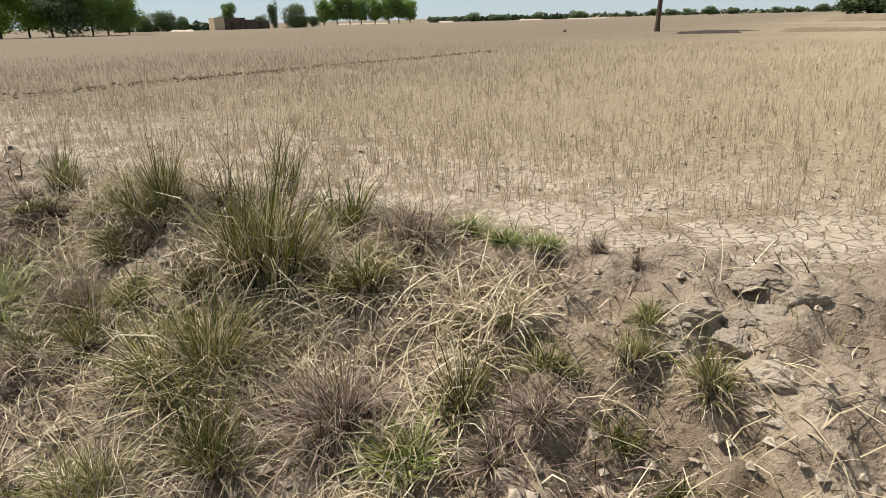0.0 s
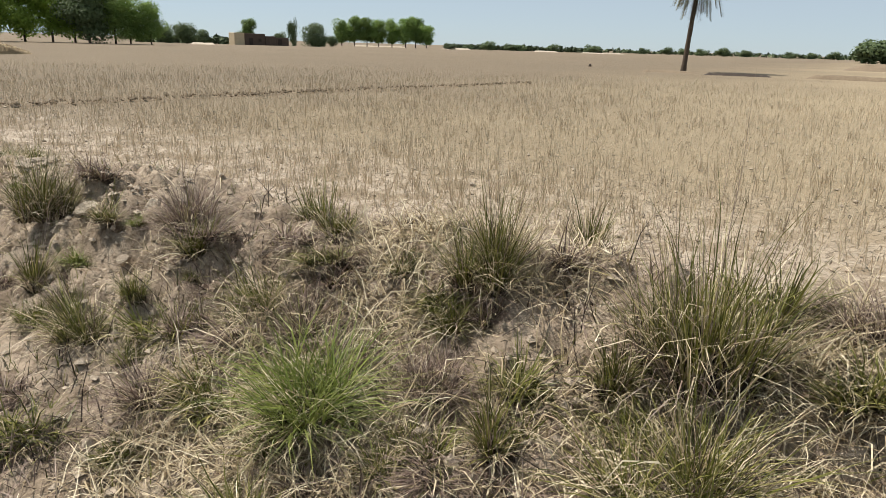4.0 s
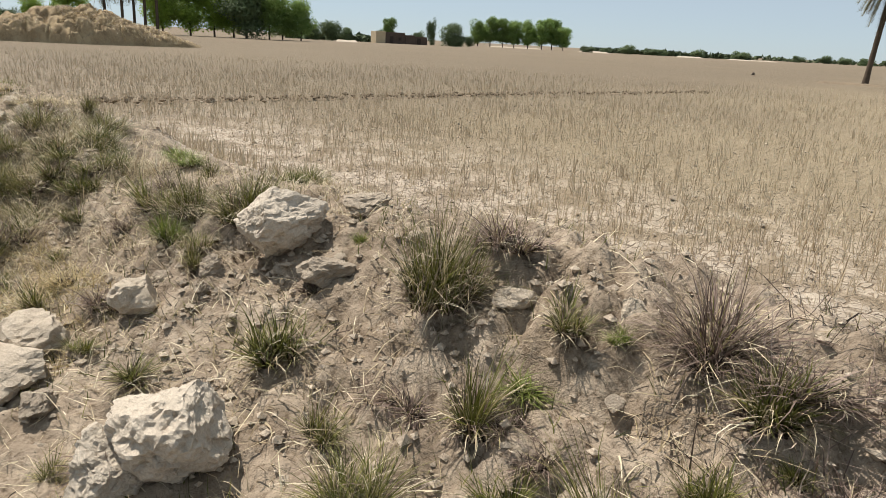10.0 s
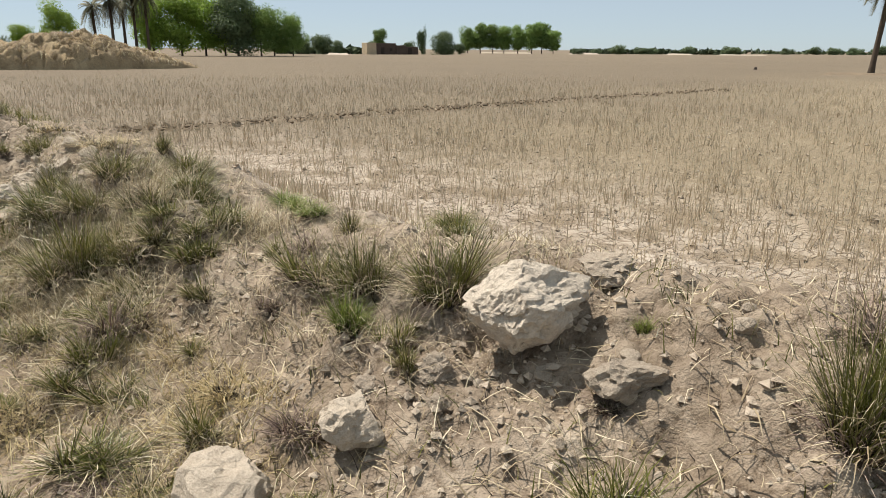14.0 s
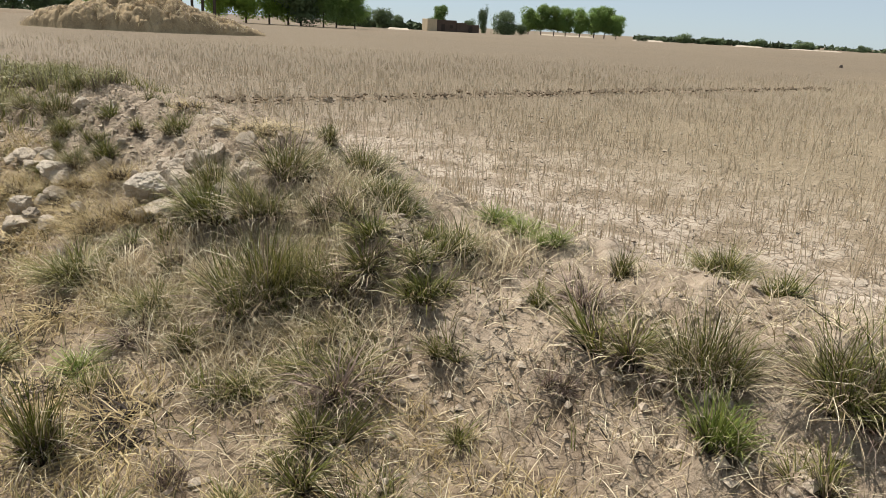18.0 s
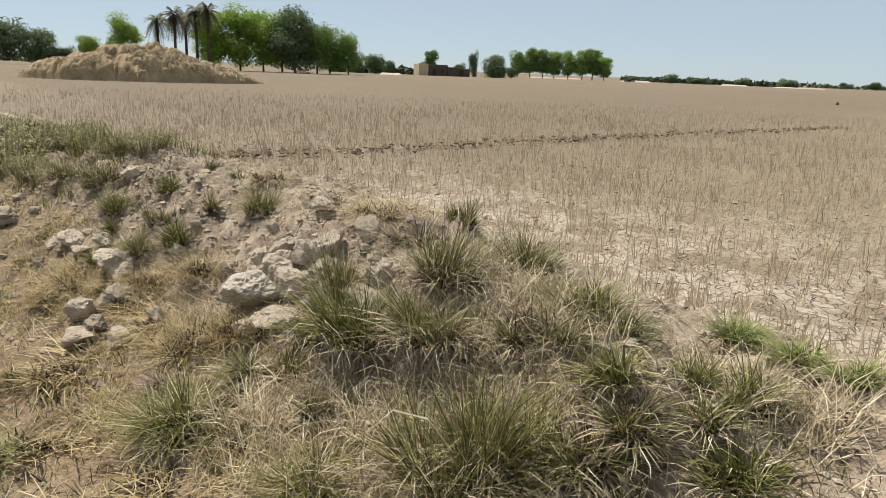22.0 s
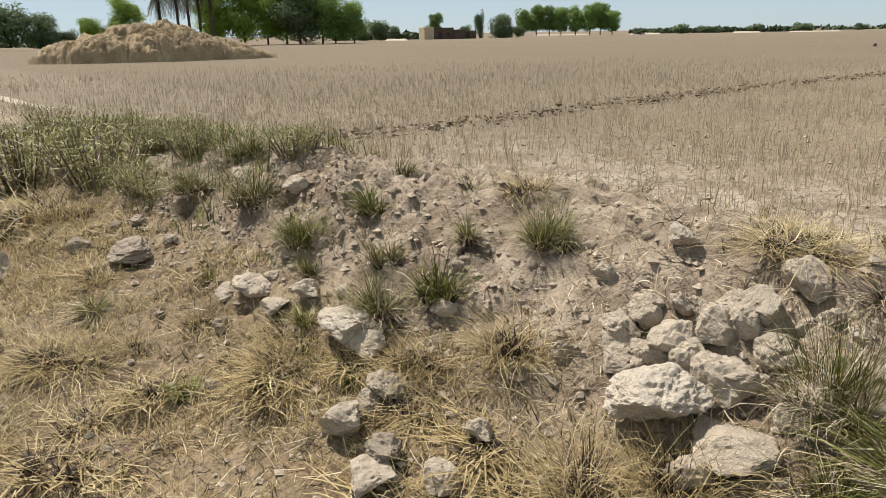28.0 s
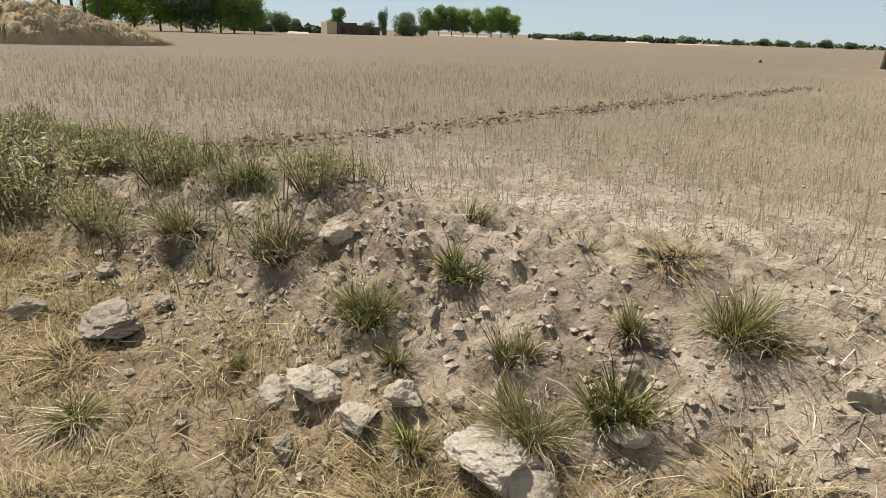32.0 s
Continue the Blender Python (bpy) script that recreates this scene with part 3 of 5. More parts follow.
# ---- far low hedges and pale banks ----
def hedge(name, az0, az1, dist, height, material, label, seed, leaf=0.0):
    rng = np.random.RandomState(seed)
    n = 900
    az = np.radians(rng.uniform(az0, az1, n))
    r = dist + rng.uniform(-4, 4, n)
    h = height * (0.55 + 0.9 * np.abs(fbm(az * 60, az * 0, 1.0, 3)))
    c = np.stack([-np.sin(az) * r, np.cos(az) * r, h * rng.uniform(0.1, 0.9, n)], 1)
    v, q = sprays(rng, c, rng.uniform(0.5, 1.1, n) * height * 0.5)
    tagged(new(name, big_mesh(name, v, q, material)), label, "hedge", kind="stuff")


hedge("hedge", 22, 12, 245, 3.0, HEDGE, "far low hedge behind the mud house", 1)
hedge("hedge", -1.5, -14, 360, 3.2, HEDGE, "far low hedge on the plain", 2)
hedge("hedge", -14, -40, 470, 3.2, HEDGE, "far low hedge along the horizon", 3)
hedge("hedge", 36, 64, 215, 2.4, HEDGE, "far hedge along the road", 4)


def bank(name, az0, az1, dist, height, depth, material, label, kind="structure", seed=0):
    """A low uneven ridge of earth lying across the view."""
    n, m = 40, 7
    a = np.radians(np.linspace(az0, az1, n))
    verts = []
    for i in range(n):
        edge = min(1, min(i, n - 1 - i) / 4)
        for j in range(m):
            u = j / (m - 1)
            h = height * math.sin(math.pi * u) * edge * (0.6 + 1.0 * (0.5 + float(fbm(np.array([i * 0.7 + seed]), np.array([j * 0.8]), 2.0, 3)[0])))
            r = dist + (u - 0.5) * depth
            verts.append((-math.sin(a[i]) * r, math.cos(a[i]) * r, h - 0.05))
    faces = [(i * m + j, (i + 1) * m + j, (i + 1) * m + j + 1, i * m + j + 1) for i in range(n - 1) for j in range(m - 1)]
    return tagged(new(name, mesh_of(name, verts, faces, material, True)), label, "earth bank", kind=kind)


bank("pale_bank", -1.2, -3.6, 310, 0.6, 14, WHITEWASH, "low white heap of earth far off", seed=3)
bank("pale_bank", -8.6, -10.6, 320, 0.5, 12, WHITEWASH, "low white heap of earth far off", seed=5)
bank("pale_bank", -12.2, -15.8, 320, 0.35, 12, WHITEWASH, "low white heap of earth far off", seed=8)
bank("pale_bank", 18.4, 16.6, 210, 0.5, 8, WHITEWASH, "pale rubble beside the mud house", seed=9)
bank("pale_bank", 6.0, 1.6, 335, 0.5, 8, WHITEWASH, "pale ground under the tree row", seed=12)
bank("field_bund", -16.0, -20.5, 66, 0.18, 1.4, MOUND, "low earth bund across the field", seed=1)
# dark ridge laid as the palm's cast shadow, no bund of its own
bank("field_bund", -20.6, -25.6, 63, 0.2, 1.2, DARKNESS, "dark strip standing in for the palm's cast shadow", seed=2)
bank("field_bund", -27.5, -37.0, 64, 0.32, 1.6, MOUND, "low broken earth bund across the field", seed=6)
bank("field_bund", -30.5, -42.0, 112, 0.8, 8, MOUND, "pale earth mound far across the field", seed=7)
bank("road_bank", 41, 68, 150, 0.55, 5, MOUND, "raised earth road beyond the field", seed=13)


# ---- mud house ----
def box(bm, x0, x1, y0, y1, z0, z1):
    v = [bm.verts.new((x, y, z)) for x in (x0, x1) for y in (y0, y1) for z in (z0, z1)]
    for f in ((0, 1, 3, 2), (4, 6, 7, 5), (0, 4, 5, 1), (2, 3, 7, 6), (0, 2, 6, 4), (1, 5, 7, 3)):
        bm.faces.new([v[i] for i in f])


def part(name, bm, material, parent, label=""):
    bmesh.ops.recalc_face_normals(bm, faces=bm.faces[:])
    me = bpy.data.meshes.new(name)
    bm.to_mesh(me)
    bm.free()
    me.materials.append(material)
    return put(name, me, parent, None, label)


def boxes(name, sizes, material, parent, label="", soft=0.0):
    bm = bmesh.new()
    for s in sizes:
        box(bm, *s)
    if soft:
        bmesh.ops.bevel(bm, geom=bm.edges[:], offset=soft, segments=1, affect="EDGES")
    return part(name, bm, material, parent, label)


house_az, house_dist = 13.1, 232
hx, hy = -math.sin(radians(house_az)) * house_dist, math.cos(radians(house_az)) * house_dist
house = tagged(empty("mud_house", pose(hx, hy, 0, 0, 0, house_az + 20) @ Matrix.Scale(1.06, 4)), "flat-roofed brown mud-brick farm house with end wall coloured as sunlit", "house")
boxes("end_wall", [(-8.2, -5.2, 0, 5, -0.1, 3.4)], MUD_SUNLIT, house, "end wall coloured pale as the sunlit face", 0.06)
boxes("main_wall", [(-5.2, 1.3, 0.5, 0.9, -0.1, 3.3), (-5.2, 1.3, 5, 5.4, -0.1, 3.3), (0.9, 1.3, 0.9, 5, -0.1, 3.3)], MUD_SHADED, house, "", 0.05)
boxes("roof", [(-5.2, 1.3, 0.9, 5.0, 3.0, 3.2)], MUD_SHADED, house)
boxes("door", [(-3.6, -2.5, 0.44, 0.52, 0, 2.1)], DARKNESS, house, "dark wooden door")
boxes("window", [(-0.8, 0.1, 0.44, 0.52, 1.0, 1.9)], DARKNESS, house, "dark window opening")
boxes("side_room", [(1.3, 4.4, 0.2, 4.6, -0.1, 2.7)], MUD_SHADED, house, "lower side room", 0.05)
boxes("yard_wall", [(4.4, 8.9, 0.9, 1.25, -0.1, 2.35), (8.6, 8.9, 1.25, 7, -0.1, 2.2)], MUD_SHADED, house, "low yard wall", 0.05)
boxes("gate", [(5.4, 6.7, 0.83, 0.92, 0, 1.9)], DARKNESS, house, "dark gate")


# ---- haystack ----
def hay_top(x, y):
    """Height of the heap over its own plan, length along x."""
    peak = np.interp(x, [-9.8, -8.5, -5.5, -2.0, 0.5, 3.0, 5.0, 7.0, 9.8], [0, 0.9, 1.8, 2.5, 2.65, 2.2, 1.35, 0.9, 0])
    side = np.clip(1 - (y / np.interp(x, [-9.8, -6, 0, 6, 9.8], [0.6, 2.8, 4.0, 2.6, 0.6])) ** 2, 0, 1) ** 0.55
    return peak * side


gx, gy = np.meshgrid(np.linspace(-10, 10, 200), np.linspace(-4.2, 4.2, 84), indexing="ij")
gz = hay_top(gx, gy)
gz = np.where(gz > 0.02, gz * (0.58 + 0.55 * lumps(gx, gy, 1.9, 3)) + 0.22 * lumps(gx, gy, 0.6, 8) * np.minimum(gz * 3, 1) + 0.45 * fbm(gx, gy, 1.2, 4) * np.minimum(gz, 1) + (1.0 * flakes(gx, gy * 1.5, 1.7) + 0.6 * flakes(gx + 9, gy * 1.6, 0.8)) * np.minimum(gz, 0.8) + 0.5 * fbm(gx * 0.45, gy * 1.6, 0.8, 3) * np.minimum(gz, 1), -0.1)
hi = np.arange(gx.size).reshape(gx.shape)
hq = np.stack([hi[:-1, :-1].ravel(), hi[1:, :-1].ravel(), hi[1:, 1:].ravel(), hi[:-1, 1:].ravel()], 1)
hay_az, hay_dist = 35.0, 66.0
hay_x, hay_y = -5.8 - math.sin(radians(hay_az)) * hay_dist, 3.5 + math.cos(radians(hay_az)) * hay_dist
haystack = tagged(empty("haystack", pose(hay_x, hay_y, 0, 0, 0, hay_az)), "long heaped stack of golden brown straw", "haystack")
put("straw_body", big_mesh("straw_body", np.stack([gx.ravel(), gy.ravel(), gz.ravel()], 1), hq, HAY, True), haystack)


def straw_layer(name, n, material, seed, length):
    """Straws lying over the heap, hanging down its sides."""
    r = np.random.RandomState(seed)
    x, y = r.uniform(-9.6, 9.6, n), r.uniform(-4, 2.0, n)
    z = hay_top(x, y) * (0.58 + 0.55 * lumps(x, y, 1.9, 3)) + 0.22 * lumps(x, y, 0.6, 8) * np.minimum(hay_top(x, y) * 3, 1)
    ok = z > 0.16
    base = np.stack([x, y, z + 0.03], 1)[ok]
    m = len(base)
    az = 14.0 * fbm(base[:, 0], base[:, 1], 2.0, 2) + r.normal(0, 0.6, m)
    ln = r.uniform(*length, m)
    way = np.stack([np.cos(az), np.sin(az), r.uniform(-0.55, 0.08, m)], 1)
    side = np.stack([-np.sin(az), np.cos(az), r.uniform(-0.3, 0.3, m)], 1) * 0.011
    mid = base + way * ln[:, None] * 0.5 + np.array([0, 0, 0.03])
    end = base + way * ln[:, None] - np.stack([0 * ln, 0 * ln, 0.3 * ln], 1)
    v = np.stack([base - side, base + side, mid - side, mid + side, end], 1).reshape(-1, 3)
    f = np.array([(0, 1, 3), (0, 3, 2), (2, 3, 4)])
    f = (f[None] + 5 * np.arange(m)[:, None, None]).reshape(-1, 3)
    tagged(put(name, big_mesh(name, v, f, material), haystack), kind="stuff")


straw_layer("golden_straw", 2500, DRY, 5, (0.2, 0.7))
straw_layer("grey_straw", 3500, GREY, 6, (0.2, 0.6))
straw_layer("pale_straw", 5000, YELLOW, 7, (0.2, 0.7))


# ---- palm ----
def palm(x, y, height, seed, label, crown_r=2.3, lean=0.2, leaflets=26, fronds=34, stem=0.17, hang=0.55):
    rng = np.random.RandomState(seed)
    root = tagged(empty("palm_tree", pose(x, y, 0)), label, "palm tree")
    pts = [(lean * t * t + 0.08 * math.sin(4 * t), 0, height * t) for t in np.linspace(-0.01, 1, 14)]
    rad = [stem * (1.35 if k < 1 else 1.0 - 0.25 * k / 14) * (1 + 0.08 * (k % 2)) for k in range(14)]
    put("trunk", mesh_of("trunk", *tube(pts, rad, 9), BARK, True), root)
    parts, top, leaf = [], np.array(pts[-1]), crown_r / 2.3
    lv, lq = [], []
    for k in range(fronds):
        ang = k * 2.4 + rng.uniform(-0.2, 0.2)
        rise = 1.25 - 2.75 * rng.rand() ** 0.8
        ahead = np.array([math.cos(ang), math.sin(ang), 0])
        length = crown_r * rng.uniform(0.8, 1.1)
        line = []
        for t in np.linspace(0, 1, 7):
            line.append(top + ahead * length * t * math.cos(rise) * (1 - 0.15 * t) + np.array([0, 0, length * (math.sin(rise) * t - hang * t * t)]))
        parts.append(tube(line, [0.03 * (1 - 0.8 * t) for t in np.linspace(0, 1, 7)], 4))
        side = np.array([-ahead[1], ahead[0], 0])
        for t in np.linspace(0.15, 1, leaflets):
            f = t * 6
            i = min(int(f), 5)
            p = line[i] + (line[i + 1] - line[i]) * (f - i)
            for sgn in (-1, 1):
                tip = p + leaf * (side * sgn * 0.4 + ahead * 0.25 + np.array([0, 0, -0.22])) * rng.uniform(0.8, 1.3) * (1.15 - 0.6 * t)
                w = ahead * 0.04 * leaf
                o = len(lv)
                lv += [p - w, p + w, tip]
                lq.append((o, o + 1, o + 2))
    put("frond_stem_growth", mesh_of("frond_stem_growth", *joined(parts), BARK), root)
    put("leaf_mass", big_mesh("leaf_mass", lv, lq, PALM), root)
    return root


PALM = make_mix("palm_leaves", (0.12, 0.125, 0.07), (0.28, 0.27, 0.17), 1.2, 0.6, 10, 0, 0.3, 0.3)
palm(23.7, 67.5, 9.9, 3, "tall palm with drooping dusty green crown", 3.3, 0.75, 40, 96, 0.23, 0.62)
for az, dist, h, sd_ in ((33.9, 158, 10.6, 4), (32.4, 160, 11.6, 5), (35.0, 162, 9.6, 6), (31.6, 158, 11.8, 7), (33.1, 164, 10.8, 8)):
    palm(-math.sin(radians(az)) * dist, math.cos(radians(az)) * dist, h, sd_, "dark date palm beside the grove", 3.4, 0.2, 26, 60, 0.3, 0.5)


# ---- low bund and path in the field ----
def ridge(name, start, end, width, height, material, label, category, seed, wander=0.15, steps=90):
    """A low uneven ribbon of earth from one place to another, closed below the ground."""
    a, b = np.array(start, float), np.array(end, float)
    way = (b - a) / np.linalg.norm(b - a)
    side = np.array([-way[1], way[0]])
    verts, m = [], 7
    for i in range(steps):
        t = i / (steps - 1)
        c = a + (b - a) * t + side * wander * 4 * float(fbm(np.array([t * steps * 0.3 + seed]), np.array([seed * 1.7]), 3.0, 3)[0])
        fade = min(1, 8 * t, 8 * (1 - t))
        wide = width * (0.75 + 0.6 * (0.5 + float(fbm(np.array([t * steps + seed]), np.array([3.3]), 2.0, 3)[0])))
        for j in range(m):
            u = j / (m - 1) * 2 - 1
            q = c + side * u * wide * 0.5
            h = height * (1 - u * u) * (0.5 + 1.1 * (0.5 + float(fbm(np.array([t * steps * 0.9]), np.array([j * 0.9 + seed]), 1.5, 3)[0]))) * fade
            verts.append((q[0], q[1], float(ground(q[:1], q[1:], False)[0]) + h - (0.05 if abs(u) == 1 else 0)))
    faces = [(i * m + j, (i + 1) * m + j, (i + 1) * m + j + 1, i * m + j + 1) for i in range(steps - 1) for j in range(m - 1)]
    return tagged(new(name, mesh_of(name, verts, faces, material, True)), label, category, kind="structure")


ridge("field_bund", (-14.2, 15.2), (4.0, 37.0), 0.5, 0.03, MOUND, "low crumbly clod ridge crossing the stubble", "earth ridge", 4, 0.15, 140)
ridge("dirt_path", (-22.0, 20.6), (-72.0, 53.6), 0.62, 0.06, WHITEWASH, "narrow pale beaten path along the field edge", "path", 9, 0.3)
ridge("dirt_path", (-48.0, 28.0), (-82.0, 34.0), 0.7, 0.05, WHITEWASH, "narrow pale beaten path along the field edge", "path", 19, 0.3)


# ---- where tufts and stones stand: s, d, then height and width, or width and height ----
TUFTS = collections.defaultdict(list)
TUFTS["green"] += [(0.28, 1.42, 0.12, 0.16), (0.43, 1.45, 0.13, 0.14), (0.46, 1.77, 0.08, 0.11), (0.67, 1.56, 0.14, 0.17), (1.02, 1.64, 0.11, 0.14), (1.39, 1.67, 0.21, 0.29), (1.7, 1.99, 0.34, 0.27), (1.96, 1.43, 0.21, 0.23)]
TUFTS["fresh"] += [(0.91, 1.21, 0.18, 0.22), (0.92, 2.09, 0.09, 0.18), (1.07, 2.09, 0.1, 0.16), (1.24, 2.12, 0.11, 0.17)]
TUFTS["mixed"] += [(0.25, 1.64, 0.16, 0.19), (0.46, 1.64, 0.14, 0.14), (0.84, 1.64, 0.13, 0.1), (0.86, 1.37, 0.25, 0.22), (1.46, 1.04, 0.29, 0.33), (1.66, 0.78, 0.22, 0.31), (1.78, 1.22, 0.37, 0.48), (1.84, 1.64, 0.63, 0.49)]
TUFTS["withered"] += [(0.57, 2.02, 0.12, 0.04), (0.59, 1.42, 0.14, 0.17), (0.69, 1.32, 0.2, 0.2), (0.72, 2.1, 0.09, 0.08), (1.23, 1.24, 0.36, 0.39), (1.41, 2.0, 0.26, 0.3)]
TUFTS["green"] += [(2.74, 1.57, 0.22, 0.18), (3.42, 0.68, 0.11, 0.18)]
TUFTS["fresh"] += [(2.89, 1.05, 0.39, 0.5)]
TUFTS["mixed"] += [(2.08, 1.49, 0.25, 0.25), (2.29, 1.2, 0.29, 0.23), (2.47, 1.09, 0.16, 0.23), (2.54, 2.4, 0.34, 0.27), (2.69, 1.79, 0.45, 0.36), (3.09, 1.86, 0.13, 0.15)]
TUFTS["withered"] += [(2.46, 2.07, 0.2, 0.29), (2.63, 1.65, 0.18, 0.24), (2.64, 1.33, 0.28, 0.3), (2.93, 1.34, 0.18, 0.33), (3.15, 1.36, 0.29, 0.41), (3.3, 2.13, 0.13, 0.17), (3.33, 1.69, 0.2, 0.24), (3.33, 1.55, 0.16, 0.27), (3.38, 1.2, 0.19, 0.29)]
TUFTS["green"] += [(3.5, 1.36, 0.3, 0.3), (3.85, 1.0, 0.12, 0.15), (3.97, 1.43, 0.09, 0.1), (4.11, 1.2, 0.2, 0.15), (4.58, 1.0, 0.16, 0.16)]
TUFTS["fresh"] += [(4.58, 1.56, 0.1, 0.1), (4.67, 0.71, 0.1, 0.17), (4.8, 1.33, 0.1, 0.19)]
TUFTS["mixed"] += [(3.53, 1.84, 0.3, 0.26), (3.83, 2.04, 0.32, 0.22), (4.06, 1.5, 0.2, 0.29), (4.23, 1.05, 0.28, 0.37), (4.75, 1.48, 0.17, 0.19), (4.87, 1.16, 0.31, 0.27), (4.94, 0.75, 0.22, 0.32)]
TUFTS["withered"] += [(3.53, 0.91, 0.28, 0.36), (3.56, 1.12, 0.15, 0.15), (3.72, 1.21, 0.21, 0.19), (3.88, 1.43, 0.13, 0.23), (4.26, 1.68, 0.38, 0.45), (4.59, 1.15, 0.13, 0.17), (4.7, 1.21, 0.12, 0.18)]
TUFTS["green"] += [(5.76, 1.01, 0.26, 0.28), (5.88, 0.2, 0.12, 0.12)]
TUFTS["fresh"] += [(5.57, 0.14, 0.11, 0.24), (6.04, 1.67, 0.11, 0.09)]
TUFTS["mixed"] += [(5.27, 0.89, 0.19, 0.17), (5.28, 1.45, 0.47, 0.38), (6.2, 0.64, 0.12, 0.26)]
TUFTS["withered"] += [(5.11, 1.12, 0.13, 0.19), (5.18, 1.74, 0.2, 0.27), (5.24, 1.14, 0.13, 0.18), (5.35, 1.85, 0.21, 0.25), (5.36, 0.33, 0.07, 0.15), (5.97, 1.37, 0.09, 0.15)]
TUFTS["green"] += [(6.64, 0.06, 0.22, 0.32), (7.08, 0.14, 0.11, 0.16), (7.37, 2.19, 0.17, 0.2), (7.8, 2.6, 0.25, 0.34)]
TUFTS["fresh"] += [(6.94, -0.09, 0.21, 0.31), (7.15, 1.22, 0.25, 0.2)]
TUFTS["mixed"] += [(6.74, 1.17, 0.15, 0.13), (6.88, 1.26, 0.17, 0.19), (6.88, 1.55, 0.36, 0.41), (7.2, 0.59, 0.18, 0.2), (7.29, 1.43, 0.33, 0.3), (7.45, 0.0, 0.12, 0.17), (7.85, 0.53, 0.18, 0.26), (7.88, 0.89, 0.1, 0.17), (7.95, 1.89, 0.2, 0.17)]
TUFTS["withered"] += [(7.27, 0.21, 0.1, 0.19), (7.72, 1.22, 0.13, 0.13), (7.91, 1.58, 0.19, 0.29)]
TUFTS["green"] += [(8.04, 1.48, 0.14, 0.14), (8.13, -0.4, 0.2, 0.29), (8.47, 1.26, 0.22, 0.28), (8.53, 1.54, 0.24, 0.24), (8.77, 1.54, 0.16, 0.26), (9.11, 1.67, 0.16, 0.23), (9.11, 1.0, 0.37, 0.41), (9.34, 1.72, 0.22, 0.36)]
TUFTS["fresh"] += [(8.07, -0.14, 0.16, 0.31), (8.39, 2.0, 0.14, 0.21), (8.61, 2.06, 0.13, 0.23), (8.89, 2.12, 0.14, 0.25), (9.39, 0.11, 0.12, 0.27)]
TUFTS["mixed"] += [(8.16, 1.09, 0.16, 0.18), (8.23, 0.58, 0.25, 0.27), (8.3, -0.23, 0.13, 0.26), (8.41, 0.79, 0.11, 0.18), (8.63, 0.96, 0.18, 0.26), (8.67, 0.71, 0.15, 0.19), (8.91, -0.15, 0.38, 0.28), (9.14, 0.45, 0.16, 0.25), (9.19, 0.08, 0.17, 0.2), (9.21, 0.81, 0.48, 0.5), (9.39, 1.34, 0.15, 0.26)]
TUFTS["withered"] += [(8.46, 0.09, 0.14, 0.14), (8.74, 0.44, 0.11, 0.16), (8.83, 1.26, 0.13, 0.18), (9.43, 0.35, 0.15, 0.26)]
TUFTS["straw"] += [(8.06, 0.19, 0.18, 0.33)]
TUFTS["green"] += [(9.54, 0.5, 0.21, 0.35), (9.73, -0.18, 0.17, 0.27), (10.05, 1.07, 0.34, 0.5), (10.27, 0.35, 0.29, 0.45), (10.55, 2.09, 0.14, 0.14)]
TUFTS["fresh"] += [(10.76, -0.31, 0.14, 0.3)]
TUFTS["mixed"] += [(9.75, 1.18, 0.27, 0.43), (9.91, 1.99, 0.29, 0.42), (9.95, 1.5, 0.33, 0.48), (10.26, 0.78, 0.2, 0.26), (10.35, 1.97, 0.21, 0.17), (10.43, 1.17, 0.36, 0.31), (10.62, 0.35, 0.09, 0.13)]
TUFTS["withered"] += [(9.91, 0.73, 0.13, 0.16)]
TUFTS["straw"] += [(9.99, 0.48, 0.13, 0.2), (10.69, 0.83, 0.34, 0.34), (10.75, 1.73, 0.14, 0.39), (10.88, 0.64, 0.32, 0.38)]
TUFTS["green"] += [(11.72, 1.5, 0.27, 0.34), (11.95, 1.04, 0.27, 0.24), (12.01, 0.62, 0.1, 0.15)]
TUFTS["mixed"] += [(11.44, 0.0, 0.1, 0.16), (12.05, 1.33, 0.16, 0.18), (12.19, 0.91, 0.21, 0.31), (12.36, 1.08, 0.23, 0.19), (12.44, 1.75, 0.12, 0.24)]
TUFTS["straw"] += [(11.49, 1.01, 0.27, 0.39), (11.79, -0.22, 0.3, 0.3), (11.81, 0.8, 0.2, 0.36), (12.05, 1.75, 0.13, 0.26), (12.4, 0.55, 0.29, 0.38)]
TUFTS["green"] += [(12.54, 0.71, 0.12, 0.21), (12.87, 1.36, 0.2, 0.27), (13.09, 1.03, 0.27, 0.32), (13.43, 0.64, 0.13, 0.13)]
TUFTS["fresh"] += [(12.65, 0.13, 0.09, 0.17)]
TUFTS["mixed"] += [(12.82, 0.92, 0.14, 0.18), (13.08, 1.82, 0.17, 0.2), (13.78, 1.18, 0.33, 0.39)]
TUFTS["straw"] += [(12.64, 0.63, 0.15, 0.21), (12.83, -0.68, 0.29, 0.38), (13.08, 0.47, 0.14, 0.18), (13.17, 0.17, 0.16, 0.18), (13.33, -0.13, 0.24, 0.48), (13.71, -0.33, 0.14, 0.23), (14.09, -0.42, 0.15, 0.38), (14.1, 0.26, 0.14, 0.23)]
TUFTS["green"] += [(14.65, 1.6, 0.26, 0.4)]
TUFTS["mixed"] += [(14.6, 1.13, 0.24, 0.38)]
TUFTS["straw"] += [(15.61, 0.57, 0.35, 0.46), (16.0, 0.34, 0.4, 1.0), (16.47, -0.06, 0.25, 0.62)]
